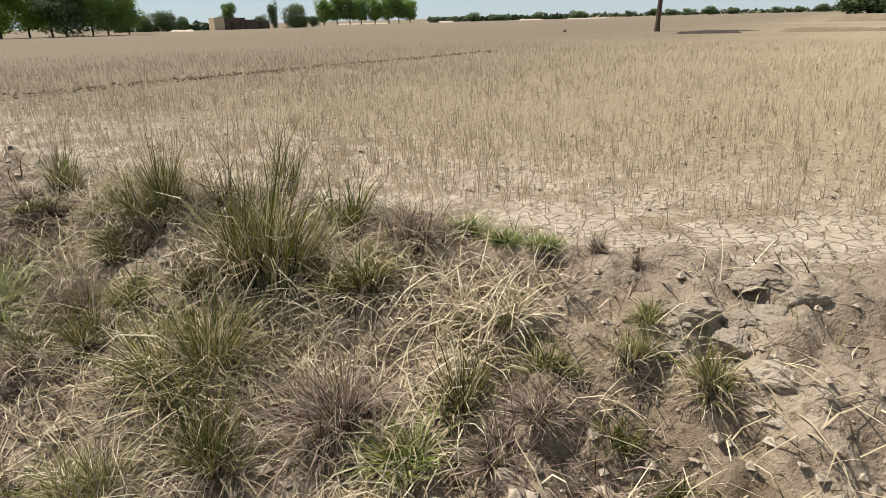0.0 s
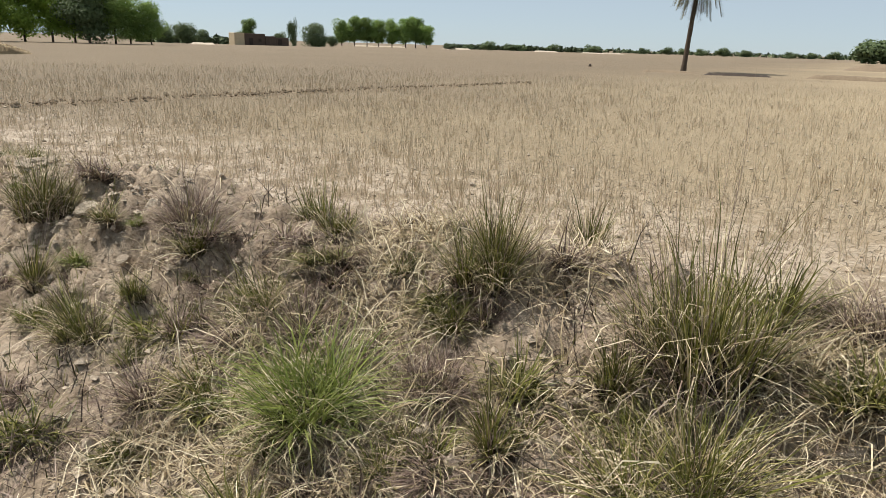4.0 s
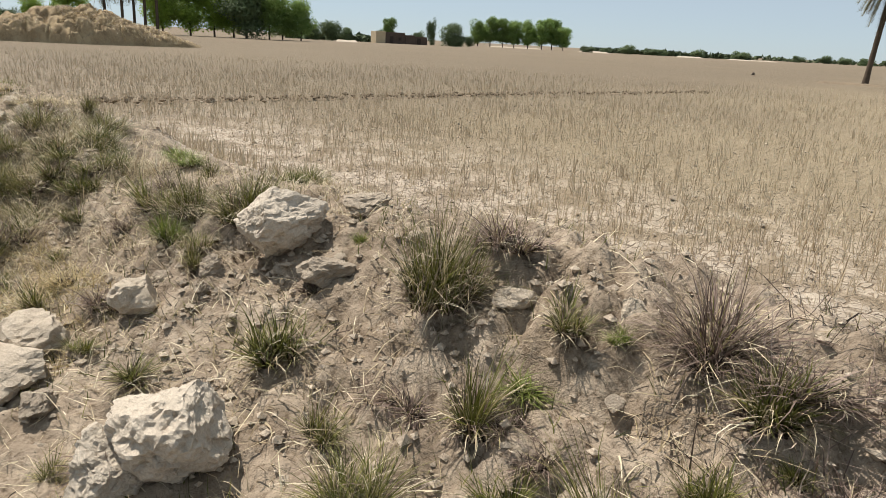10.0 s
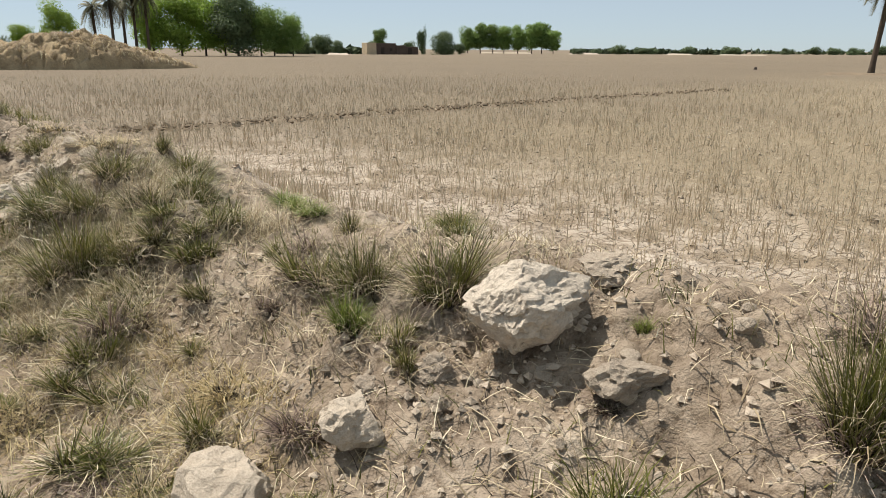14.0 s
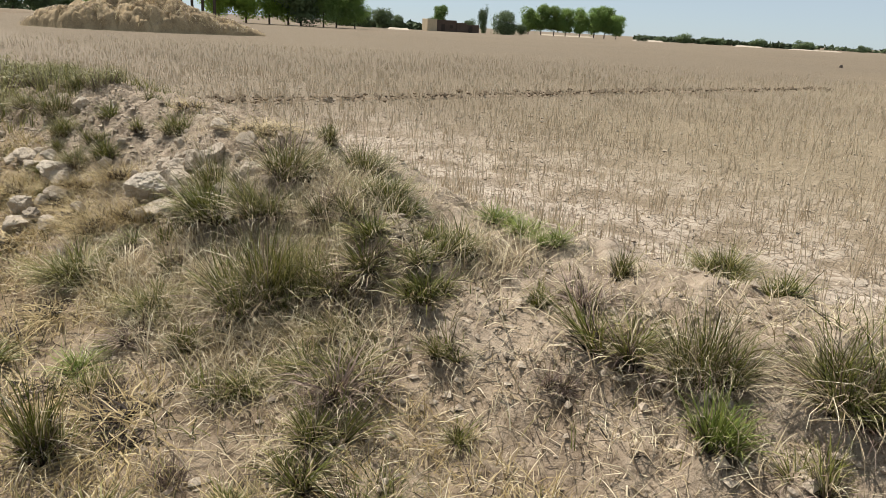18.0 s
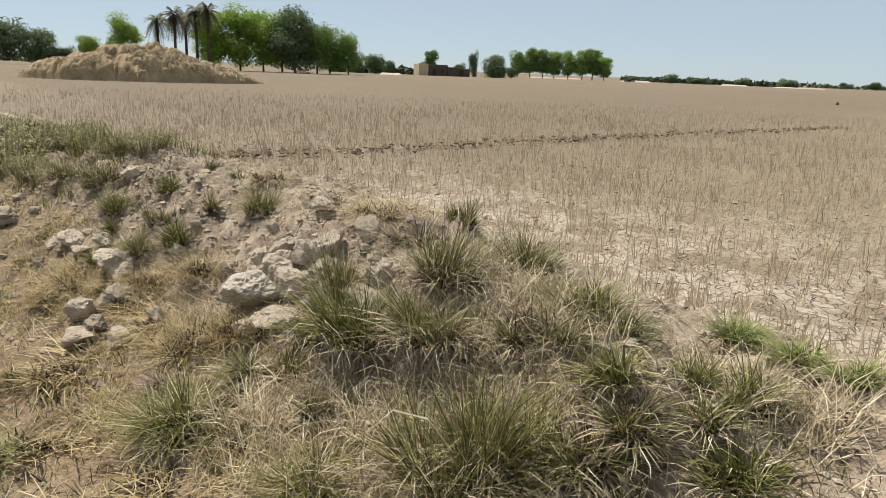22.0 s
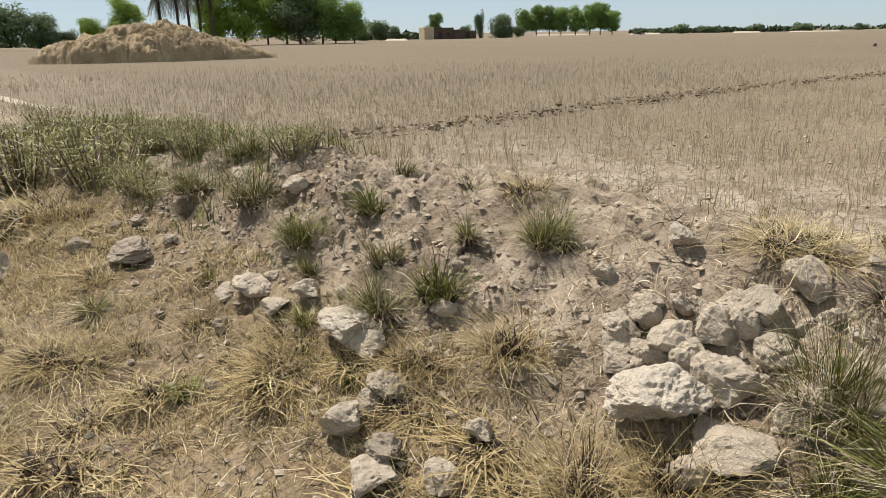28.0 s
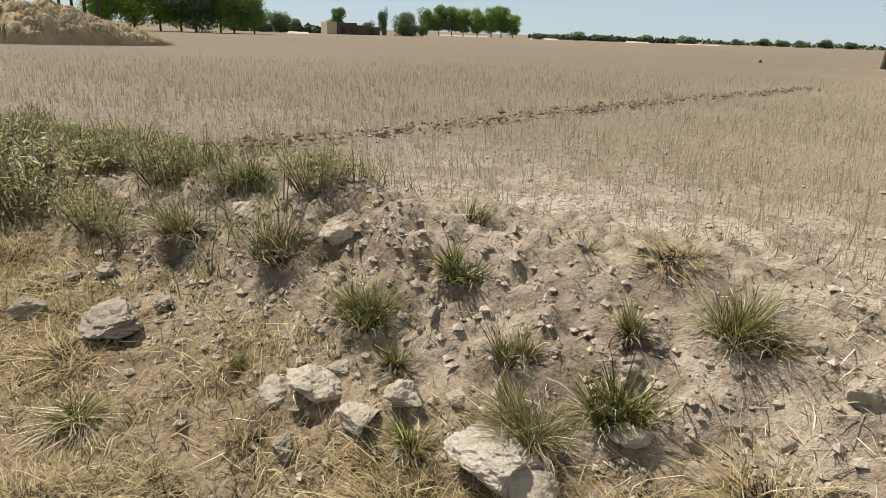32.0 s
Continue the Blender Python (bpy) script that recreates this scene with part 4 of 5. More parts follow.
TUFTS["weed"] += [(15.61, 1.5, 0.21, 0.38), (16.21, 0.97, 0.66, 0.71), (16.49, 1.55, 0.38, 0.67), (17.28, 0.59, 0.74, 0.98), (17.76, 1.27, 0.6, 0.99), (17.94, 0.2, 0.41, 0.62), (20.04, 0.83, 0.6, 0.94), (20.68, 1.71, 0.45, 0.9), (21.52, 0.68, 0.46, 0.83), (24.08, 4.02, 0.54, 0.87)]
STONES = collections.defaultdict(list)
STONES["pale"] += [(0.06, 1.58, 0.1, 0.07), (0.08, 1.67, 0.15, 0.11), (4.57, 1.64, 0.13, 0.13)]
STONES["clay"] += [(0.06, 1.97, 0.12, 0.07), (0.12, 1.88, 0.13, 0.06), (0.13, 2.05, 0.14, 0.06), (0.2, 1.77, 0.12, 0.07), (0.2, 1.86, 0.12, 0.06), (0.21, 2.02, 0.12, 0.05), (0.3, 2.09, 0.2, 0.08), (0.32, 1.82, 0.17, 0.09), (0.35, 1.72, 0.14, 0.08), (0.36, 2.1, 0.13, 0.05), (0.51, 2.14, 0.16, 0.11), (0.57, 1.98, 0.07, 0.06), (4.13, 2.28, 0.16, 0.06), (4.91, 1.95, 0.17, 0.08)]
STONES["white"] += [(5.47, 0.44, 0.47, 0.33), (5.59, 0.27, 0.29, 0.25), (6.27, 1.38, 0.38, 0.38)]
STONES["pale"] += [(5.01, 1.54, 0.16, 0.09), (6.5, 0.21, 0.37, 0.18), (6.59, 0.81, 0.22, 0.19), (6.75, 0.37, 0.36, 0.18)]
STONES["clay"] += [(5.91, 1.38, 0.25, 0.13), (6.06, 2.06, 0.17, 0.06), (6.25, 0.27, 0.15, 0.13), (6.3, 1.91, 0.28, 0.12), (6.47, 1.07, 0.1, 0.09), (6.55, 1.18, 0.14, 0.14), (6.77, 1.01, 0.12, 0.09)]
STONES["white"] += [(10.79, 0.92, 0.31, 0.23)]
STONES["pale"] += [(10.18, 1.31, 0.11, 0.13), (10.22, 1.18, 0.25, 0.1), (10.38, 1.31, 0.1, 0.08), (10.43, 1.43, 0.1, 0.09), (10.5, 1.55, 0.09, 0.06), (10.58, 0.91, 0.24, 0.11), (10.63, 1.29, 0.11, 0.09), (10.7, 1.2, 0.11, 0.08), (10.7, 1.09, 0.19, 0.17), (10.86, 1.15, 0.19, 0.16), (10.93, 1.36, 0.08, 0.08), (10.93, 1.09, 0.09, 0.08), (10.99, 1.34, 0.09, 0.1), (11.06, 1.08, 0.13, 0.09), (11.07, 1.25, 0.12, 0.12), (11.09, 1.12, 0.13, 0.09), (11.12, 1.17, 0.15, 0.12), (11.28, 0.42, 0.14, 0.1), (11.3, 0.63, 0.1, 0.1), (11.47, 0.28, 0.18, 0.12), (11.75, 0.38, 0.17, 0.17), (11.77, 0.6, 0.15, 0.12)]
STONES["pale"] += [(11.79, 0.51, 0.12, 0.11), (11.87, 1.0, 0.12, 0.09)]
STONES["clay"] += [(11.24, 1.02, 0.1, 0.12), (11.52, 0.39, 0.14, 0.12)]
STONES["white"] += [(12.13, 0.69, 0.31, 0.17)]
STONES["pale"] += [(12.02, 0.7, 0.18, 0.12), (12.45, 0.89, 0.1, 0.06), (12.56, 0.23, 0.06, 0.05), (12.61, 0.79, 0.14, 0.12), (12.73, 0.66, 0.16, 0.09), (12.97, 0.8, 0.12, 0.08), (12.97, 0.68, 0.22, 0.13), (13.12, 0.6, 0.15, 0.08), (13.55, 1.33, 0.17, 0.14), (14.3, 1.35, 0.15, 0.1), (14.77, -0.26, 0.34, 0.19)]
STONES["clay"] += [(12.85, 1.62, 0.13, 0.07), (12.87, 0.44, 0.1, 0.1), (13.21, 0.99, 0.13, 0.08), (14.09, 0.44, 0.28, 0.15), (14.11, 0.71, 0.11, 0.08), (14.68, 0.33, 0.19, 0.12), (14.69, 0.73, 0.14, 0.1), (14.88, 0.63, 0.09, 0.07)]


# ---- stones and clods ----
def rock_mesh(name, seed, material, sub=3, rough=0.16, cuts=7, flat=0.72):
    """A broken stone of unit width: a ball cut by a few planes, with uneven faces."""
    rng = np.random.RandomState(seed)
    bm = bmesh.new()
    bmesh.ops.create_icosphere(bm, subdivisions=sub, radius=0.5)
    p = np.array([v.co[:] for v in bm.verts])
    for _ in range(cuts):
        n = rng.normal(size=3)
        n /= np.linalg.norm(n)
        over = np.maximum(p @ n - rng.uniform(0.24, 0.43), 0)
        p -= over[:, None] * n * 0.97
    off = Vector(rng.uniform(-50, 50, 3))
    for k in range(len(p)):
        q = Vector(p[k])
        a = noise.fractal(q * 1.8 + off, 1.0, 2.0, 2) * 0.7 * rough
        for freq, amp in ((4, 0.5), (9, 0.42), (19, 0.3), (38, 0.16)):
            a += (0.28 - abs(noise.noise(q * freq + off))) * amp * rough
        if noise.noise(q * 5 - off) > 0.2:   # broken-off flakes
            a -= 0.3 * rough
        if noise.noise(q * 13 + off) > 0.32:
            a -= 0.2 * rough
        p[k] = p[k] * (1 + 1.3 * a)
    p[:, 2] *= flat
    p[:, 2] -= p[:, 2].min()
    p[:, 0] /= p[:, 0].max() - p[:, 0].min()
    p[:, 1] /= p[:, 1].max() - p[:, 1].min()
    p[:, 2] /= p[:, 2].max()
    for v, c in zip(bm.verts, p):
        v.co = c
    me = bpy.data.meshes.new(name)
    bm.to_mesh(me)
    bm.free()
    me.materials.append(material)
    me.polygons.foreach_set("use_smooth", [False] * len(me.polygons))
    return me


PALE_SHAPES = [rock_mesh("stone", 100 + k, STONE, 4, 0.22, 11) for k in range(9)]
CLAY_SHAPES = [rock_mesh("clod", 200 + k, CLOD, 4, 0.34, 9) for k in range(7)]
WHITE_SHAPES = [rock_mesh("white_stone", 300 + k, CHALK, 5, 0.2, 7, 0.85) for k in range(6)]
rng = np.random.RandomState(21)
for kind, shapes, name, label, group in (
        ("white", WHITE_SHAPES, "boulder", "large whitish weathered stone on the earth bund", "white stones"),
        ("pale", PALE_SHAPES, "stone", "rough pale grey stone lying on dry earth", "pale stones"),
        ("clay", CLAY_SHAPES, "clod", "hard brown clay clod broken off the bund", "clay clods")):
    for k, (s, d, w, h) in enumerate(STONES[kind]):
        deep = max(1.1 * h, 0.72 * w) if kind == "white" else w * rng.uniform(0.75, 1.0)
        tall = 0.92 * h
        x, y = xy(s + 0.3 * deep, d + 0.24 * deep)
        low, high = (float(ground(np.array([xy(s, d + q * deep)[0]]), np.array([xy(s, d + q * deep)[1]]), False)[0]) for q in (-0.1, 0.9))
        slope = math.degrees(math.atan2(high - low, deep))
        m = pose(x, y, (low + high) / 2 - 0.06 * tall - 0.005, 0.4 * slope, rng.uniform(-6, 6), -35 + rng.uniform(-22, 22)) @ Matrix.Diagonal((1.05 * w, 1.05 * deep, tall, 1))
        ob = new(name, shapes[k % len(shapes)])
        ob.matrix_basis = m
        tagged(ob, label, "stone" if kind != "clay" else "clod", group)

# broken rubble heaped round the white stone below the crest
for k in range(40):
    s, d = rng.normal(10.72, 0.3), rng.normal(1.22, 0.15)
    w = rng.uniform(0.07, 0.17)
    x, y = xy(s, d)
    ob = new("stone", PALE_SHAPES[k % 9])
    ob.matrix_basis = pose(x, y, ground_at(x, y) - 0.12 * w, rng.uniform(-25, 25), rng.uniform(-25, 25), rng.uniform(0, 360)) @ Matrix.Diagonal((w, w * rng.uniform(0.75, 1), w * rng.uniform(0.6, 0.95), 1))
    tagged(ob, "rough pale grey stone in a rubble heap", "stone", "rubble heap")

# a lone pale clod out in the stubble, and a dark stump far across it
lone = new("clod", CLAY_SHAPES[2])
lone.matrix_basis = pose(-11.49, 17.87, ground_at(-11.49, 17.87) - 0.02, 0, 0, 30) @ Matrix.Diagonal((0.3, 0.22, 0.13, 1))
tagged(lone, "pale dry clay clod lying in the stubble", "clod")
stump = put("tree_stump", mesh_of("tree_stump", *tube([(0, 0, -0.1), (0.02, 0, 0.1), (0.04, 0.02, 0.25), (0.04, 0.02, 0.26)], [0.2, 0.15, 0.11, 0.01], 9), DARKNESS, True), None, pose(16.6, 76.0, 0.0))
tagged(stump, "dark weathered stump standing far out in the field", "stump")

# clods along the crest and crumbs round them
SMALL = [rock_mesh("clod", 400 + k, CLOD, 2, 0.3, 4) for k in range(8)]
count = 0
while count < 210:
    s, d = rng.uniform(-1.2, 15.5), rng.normal(1.45, 0.42)
    weight = float(np.interp(s, [-1, 0.6, 1.4, 3, 5, 6.5, 7.5, 9.5, 10.5, 12, 14, 15.5], [1, 1, 0.15, 0.15, 0.5, 0.7, 0.3, 0.15, 0.9, 0.9, 0.8, 0.3]))
    if rng.rand() > weight or d > np.interp(s, CREST_S, CREST_D) + 0.25:
        continue
    x, y = xy(s, d)
    w = 0.022 + 0.075 * rng.rand() ** 2.5
    ob = new("clod", SMALL[count % 8])
    ob.matrix_basis = pose(x, y, ground_at(x, y) - 0.3 * w, rng.uniform(-30, 30), rng.uniform(-30, 30), rng.uniform(0, 360)) @ Matrix.Diagonal((w, w * rng.uniform(0.7, 1), w * rng.uniform(0.5, 0.85), 1))
    tagged(ob, "small brown clay clod on the bund", "clod", "small clods")
    count += 1


def scatter_solids(name, points, sizes, material, label, category, seed):
    """Many tiny lumps in one mesh: uneven eight-sided crumbs."""
    r = np.random.RandomState(seed)
    base = np.array([(1, 0, 0), (-1, 0, 0), (0, 1, 0), (0, -1, 0), (0, 0, 1), (0, 0, -1)], float)
    tri = np.array([(0, 2, 4), (2, 1, 4), (1, 3, 4), (3, 0, 4), (2, 0, 5), (1, 2, 5), (3, 1, 5), (0, 3, 5)])
    n = len(points)
    ang = r.uniform(0, 2 * math.pi, n)
    v = base[None] * r.uniform(0.6, 1.25, (n, 6, 1)) + r.uniform(-0.2, 0.2, (n, 6, 3))
    c, s_ = np.cos(ang)[:, None], np.sin(ang)[:, None]
    v = np.stack([v[..., 0] * c - v[..., 1] * s_, v[..., 0] * s_ + v[..., 1] * c, v[..., 2] * 0.7], -1)
    v = v * np.asarray(sizes)[:, None, None] + np.asarray(points)[:, None]
    f = (tri[None] + 6 * np.arange(n)[:, None, None]).reshape(-1, 3)
    tagged(new(name, big_mesh(name, v.reshape(-1, 3), f, material)), label, category, kind="stuff")


n = 13000
cs, cd = rng.uniform(-1.5, 16, n), np.where(rng.rand(n) < 0.8, rng.normal(1.15, 0.5, n), rng.uniform(-1, 4, n))
cx, cy = xy(cs, cd)
some = fbm(cx, cy, 0.8, 3) + 0.1 * rng.normal(size=n) > -0.02
cx, cy = cx[some], cy[some]
n = len(cx)
size = 0.004 + 0.024 * rng.rand(n) ** 3
scatter_solids("soil_crumbs", np.stack([cx, cy, ground(cx, cy) + size * 0.3], 1), size, CLOD, "loose crumbs of dry clay soil", "soil", 8)
n = 6000
cs, cd = rng.uniform(-1.2, 15.5, n), rng.normal(1.25, 0.42, n)
cx, cy = xy(cs, cd)
some = fbm(cx + 40, cy, 0.6, 3) + 0.08 * rng.normal(size=n) > 0.0
cx, cy = cx[some], cy[some]
size = 0.008 + 0.026 * rng.rand(len(cx)) ** 4
scatter_solids("slope_clods", np.stack([cx, cy, ground(cx, cy) + size * 0.25], 1), size, CLOD, "broken clods of pale clay on the slope", "soil", 18)
n = 1100
t = rng.rand(n) ** 1.3
cx, cy = -14.2 + 18.2 * t + 0.5 * np.sin(9 * t) * t + rng.normal(0, 0.3, n), 15.2 + 21.8 * t + rng.normal(0, 0.3, n)
size = 0.015 + 0.08 * rng.rand(n) ** 3
scatter_solids("ridge_clods", np.stack([cx, cy, ground(cx, cy, False) + 0.05 + size * 0.3], 1), size, MOUND, "clods heaped along the low field ridge", "soil", 12)
n = 6000
cs, cd = rng.uniform(-3, 24, n), 2.6 + 16 * rng.rand(n) ** 1.5
cx, cy = xy(cs, cd)
size = 0.006 + 0.04 * rng.rand(n) ** 5
scatter_solids("field_crumbs", np.stack([cx, cy, ground(cx, cy) + size * 0.3], 1), size, CLOD, "small clods strewn over the stubble field", "soil", 9)


# ---- grass ----
def blades(rng, n, spread_r, length, lean, droop, width, segs=4, base=None, outward=0.6):
    """Bent tapering blades. length, lean (degrees), droop (degrees): low and high. Returns points and triangles or quads as triangles."""
    if base is None:
        r, a = spread_r * np.sqrt(rng.rand(n)), rng.uniform(0, 2 * math.pi, n)
        base = np.stack([r * np.cos(a), r * np.sin(a), np.zeros(n)], 1)
        az = np.where(rng.rand(n) < outward, a + rng.normal(0, 0.5, n), rng.uniform(0, 2 * math.pi, n))
    else:
        az = rng.uniform(0, 2 * math.pi, n)
    ln, th, dr = rng.uniform(*length, n), np.radians(rng.uniform(*lean, n)), np.radians(rng.uniform(*droop, n))
    w = width * rng.uniform(0.6, 1.3, n)
    p = base.copy()
    side = np.stack([-np.sin(az), np.cos(az), rng.normal(0, 0.35, n)], 1)
    rings = []
    for k in range(segs + 1):
        t = k / segs
        half = (w * (1 - t) ** 0.75 * 0.5)[:, None]
        rings.append((p - side * half, p + side * half))
        ang = th + dr * (t + 0.5 / segs) ** 1.4
        az = az + rng.normal(0, 0.22, n)
        step = ln / segs
        p = p + np.stack([np.cos(az) * np.sin(ang), np.sin(az) * np.sin(ang), np.cos(ang)], 1) * step[:, None]
    v = np.stack([q for a, b in rings[:-1] for q in (a, b)] + [rings[-1][0]], 1)
    m = 2 * segs + 1
    f = []
    for k in range(segs - 1):
        o = 2 * k
        f += [(o, o + 1, o + 3), (o, o + 3, o + 2)]
    f.append((2 * segs - 2, 2 * segs - 1, 2 * segs))
    f = (np.array(f)[None] + m * np.arange(n)[:, None, None]).reshape(-1, 3)
    return v.reshape(-1, 3), f


def tuft_meshes(kind, seed, large=False):
    """Parts of a tuft about one unit wide and one high; a large tuft has more hearts and relatively finer blades."""
    r = np.random.RandomState(seed)
    out, more, fine = [], (2.7 if large else 1.05), (0.68 if large else 1.4)
    n_hearts = 9 if large else 5
    ring, turn = 0.3 * np.sqrt(r.rand(n_hearts)), r.uniform(0, 2 * math.pi, n_hearts)
    hearts = np.stack([ring * np.cos(turn), ring * np.sin(turn)], 1)   # each heart has its own height and lean
    tall = r.uniform(0.5, 1.0, n_hearts) * (1.05 - ring)
    tall[np.argmax(tall)] = 1.0
    slant = 0.7 * hearts + r.normal(0, 0.16, (n_hearts, 2)) + r.normal(0, 0.06, 2)

    def bunch(name, material, n, length, lean, droop, width, segs=3, reach=0.1, level=1.0):
        n = int(n * more)
        v, f = blades(r, n, reach, length, lean, droop, width * fine, segs, None, 0.7)
        v, pick = v.reshape(n, -1, 3), r.randint(0, n_hearts, n)
        v[:, :, 2] *= (level * tall[pick] + 1 - level)[:, None]
        v[:, :, :2] += hearts[pick][:, None] + v[:, :, 2:] * slant[pick][:, None]
        out.append((name, big_mesh(name, v.reshape(-1, 3), f, material)))

    # dark core of short blades, coloured as the shade at the tuft's heart
    bunch("root_thatch", SHADE_AND_LITTER, 170, (0.12, 0.45), (0, 45), (5, 60), 0.028, 2, 0.13)
    if kind in ("green", "fresh"):
        bunch("green_foliage", GREEN if kind == "green" else FRESH, 340, (0.3, 1.02), (0, 46), (15, 105), 0.019)
        bunch("dry_foliage", DRY, 90, (0.35, 0.8), (20, 65), (40, 120), 0.017, 3, 0.14, 0.5)
        bunch("grey_foliage", GREY, 40, (0.25, 0.55), (30, 80), (10, 80), 0.017, 3, 0.16, 0.3)
    elif kind == "mixed":
        bunch("green_foliage", GREEN, 250, (0.35, 1.05), (0, 34), (6, 85), 0.018)
        bunch("dry_foliage", DRY, 115, (0.4, 1.0), (6, 50), (50, 150), 0.017, 4)
        bunch("grey_foliage", GREY, 100, (0.3, 0.75), (15, 75), (20, 100), 0.016, 3, 0.16, 0.5)
        bunch("seed_stalk_growth", GREY, 20, (0.95, 1.3), (0, 16), (0, 16), 0.009)
    elif kind == "withered":
        bunch("grey_foliage", GREY, 300, (0.35, 1.0), (3, 60), (15, 110), 0.017)
        bunch("dry_foliage", DRY, 90, (0.35, 0.9), (10, 60), (50, 140), 0.014, 4)
        bunch("green_foliage", GREEN, 26, (0.4, 0.8), (4, 40), (10, 60), 0.016)
    else:
        bunch("straw_foliage", YELLOW, 220, (0.3, 0.95), (12, 80), (25, 115), 0.014, 3, 0.32, 0.4)
    return out


TUFT_TALK = {
    "green": ("dense green grass tuft with some dry blades", "green tufts"),
    "fresh": ("bright yellow-green grass tuft growing on dry soil", "fresh tufts"),
    "mixed": ("half-dry grass tuft with green and straw-coloured blades", "mixed tufts"),
    "withered": ("withered grey-brown grass clump on the bund", "withered tufts"),
    "straw": ("flattened golden dry grass clump", "dry tufts"),
}
weedy = []   # places of leafy weeds, built further down
VARIANTS = {kind: [tuft_meshes(kind, 500 + 10 * i + k) for k in range(4)] for i, kind in enumerate(TUFT_TALK)}
LARGE = {kind: [tuft_meshes(kind, 700 + 10 * i + k, True) for k in range(3)] for i, kind in enumerate(TUFT_TALK)}
weedy += TUFTS.pop("weed")
for kind, places in TUFTS.items():
    label, group = TUFT_TALK[kind]
    for k, (s, d, h, w) in enumerate(places):
        x, y = xy(s, d)
        wide = 0.96 * w
        root = tagged(empty("grass_tuft", pose(x, y, ground_at(x, y) - 0.012, rng.uniform(-4, 4), rng.uniform(-4, 4), rng.uniform(0, 360)) @ Matrix.Diagonal((wide, wide, 1.27 * h, 1))), label, "grass tuft", group)
        for name, me in (LARGE[kind][k % 3] if w > 0.29 else VARIANTS[kind][k % 4]):
            put(name, me, root)

# smaller tufts that fill the ground between
for k in range(76):
    if k < 44:
        s, d, kind = rng.uniform(1.2, 4.2), rng.uniform(-0.5, 1.9), ("mixed", "withered", "green", "green")[k % 4]
    elif k < 56:
        s, d, kind = rng.uniform(8.4, 10.9), rng.uniform(0.35, 1.75), ("mixed", "green", "withered", "mixed")[k % 4]
    else:
        s, d, kind = rng.uniform(5.2, 9.5), rng.uniform(-0.7, 1.1), ("straw", "mixed", "green", "withered")[k % 4]
    w = rng.uniform(0.16, 0.34) if k < 56 else rng.uniform(0.12, 0.28)
    x, y = xy(s, d)
    root = tagged(empty("grass_tuft", pose(x, y, ground_at(x, y) - 0.01, rng.uniform(-8, 8), rng.uniform(-8, 8), rng.uniform(0, 360)) @ Matrix.Diagonal((w, w, w * rng.uniform(0.55, 1.0), 1))), "small " + TUFT_TALK[kind][0], "grass tuft", TUFT_TALK[kind][1])
    for name, me in VARIANTS[kind][k % 4]:
        put(name, me, root)

# tufts on the low hollow of the bund
for k in range(16):
    s, d, kind = rng.uniform(6.9, 9.3), rng.uniform(0.1, 1.7), ("green", "mixed", "mixed", "withered")[k % 4]
    w = rng.uniform(0.17, 0.34)
    x, y = xy(s, d)
    root = tagged(empty("grass_tuft", pose(x, y, ground_at(x, y) - 0.01, rng.uniform(-8, 8), rng.uniform(-8, 8), rng.uniform(0, 360)) @ Matrix.Diagonal((w, w, w * rng.uniform(0.65, 1.0), 1))), TUFT_TALK[kind][0], "grass tuft", TUFT_TALK[kind][1])
    for name, me in VARIANTS[kind][k % 4]:
        put(name, me, root)

# flattened clumps in the golden grass beside the bund
for k in range(95):
    s = rng.uniform(8.8, 18.0)
    d, kind = rng.uniform(-1.0, 0.75), ("straw", "straw", "straw", "mixed")[k % 4]
    w = rng.uniform(0.16, 0.42)
    x, y = xy(s, d)
    root = tagged(empty("grass_tuft", pose(x, y, ground_at(x, y) - 0.01, rng.uniform(-8, 8), rng.uniform(-8, 8), rng.uniform(0, 360)) @ Matrix.Diagonal((w, w, w * rng.uniform(0.35, 0.6), 1))), TUFT_TALK[kind][0], "grass tuft", TUFT_TALK[kind][1])
    for name, me in VARIANTS[kind][k % 4]:
        put(name, me, root)

# low grass and litter between the tufts
def strew(name, material, n, where, length, lean, droop, width, label, category, seed, segs=3):
    r = np.random.RandomState(seed)
    s, d = where(r, n)
    x, y = xy(s, d)
    v, f = blades(r, len(x), 0, length, lean, droop, width, segs, np.stack([x, y, ground(x, y) - 0.004], 1))
    tagged(new(name, big_mesh(name, v, f, material)), label, category, kind="stuff")


def patchy(s0, s1, d0, d1, size, cut, seed):
    def where(r, n):
        s, d = r.uniform(s0, s1, n * 3), r.uniform(d0, d1, n * 3)
        x, y = xy(s, d)
        ok = fbm(x + seed * 7.7, y - seed * 3.1, size, 3) + 0.12 * r.normal(size=n * 3) > cut
        return s[ok][:n], d[ok][:n]
    return where


strew("tangled_dry_grass", DRY, 21000, patchy(0.8, 3.5, -1.0, 2.2, 0.4, 0.04, 1), (0.08, 0.3), (20, 85), (30, 130), 0.0055, "tangled long dry grass over the bund", "grass", 61)
strew("sparse_dry_grass", DRY, 9000, patchy(-1.6, 8.5, -1.0, 2.2, 0.5, 0.1, 11), (0.06, 0.24), (25, 85), (20, 120), 0.005, "sparse dry grass on bare clay", "grass", 69)
strew("tall_verge_grass", DRY, 7000, patchy(8.3, 10.2, 0.3, 1.8, 0.5, -0.05, 12), (0.1, 0.28), (10, 70), (20, 120), 0.005, "tall dry grass below the bund", "grass", 74)
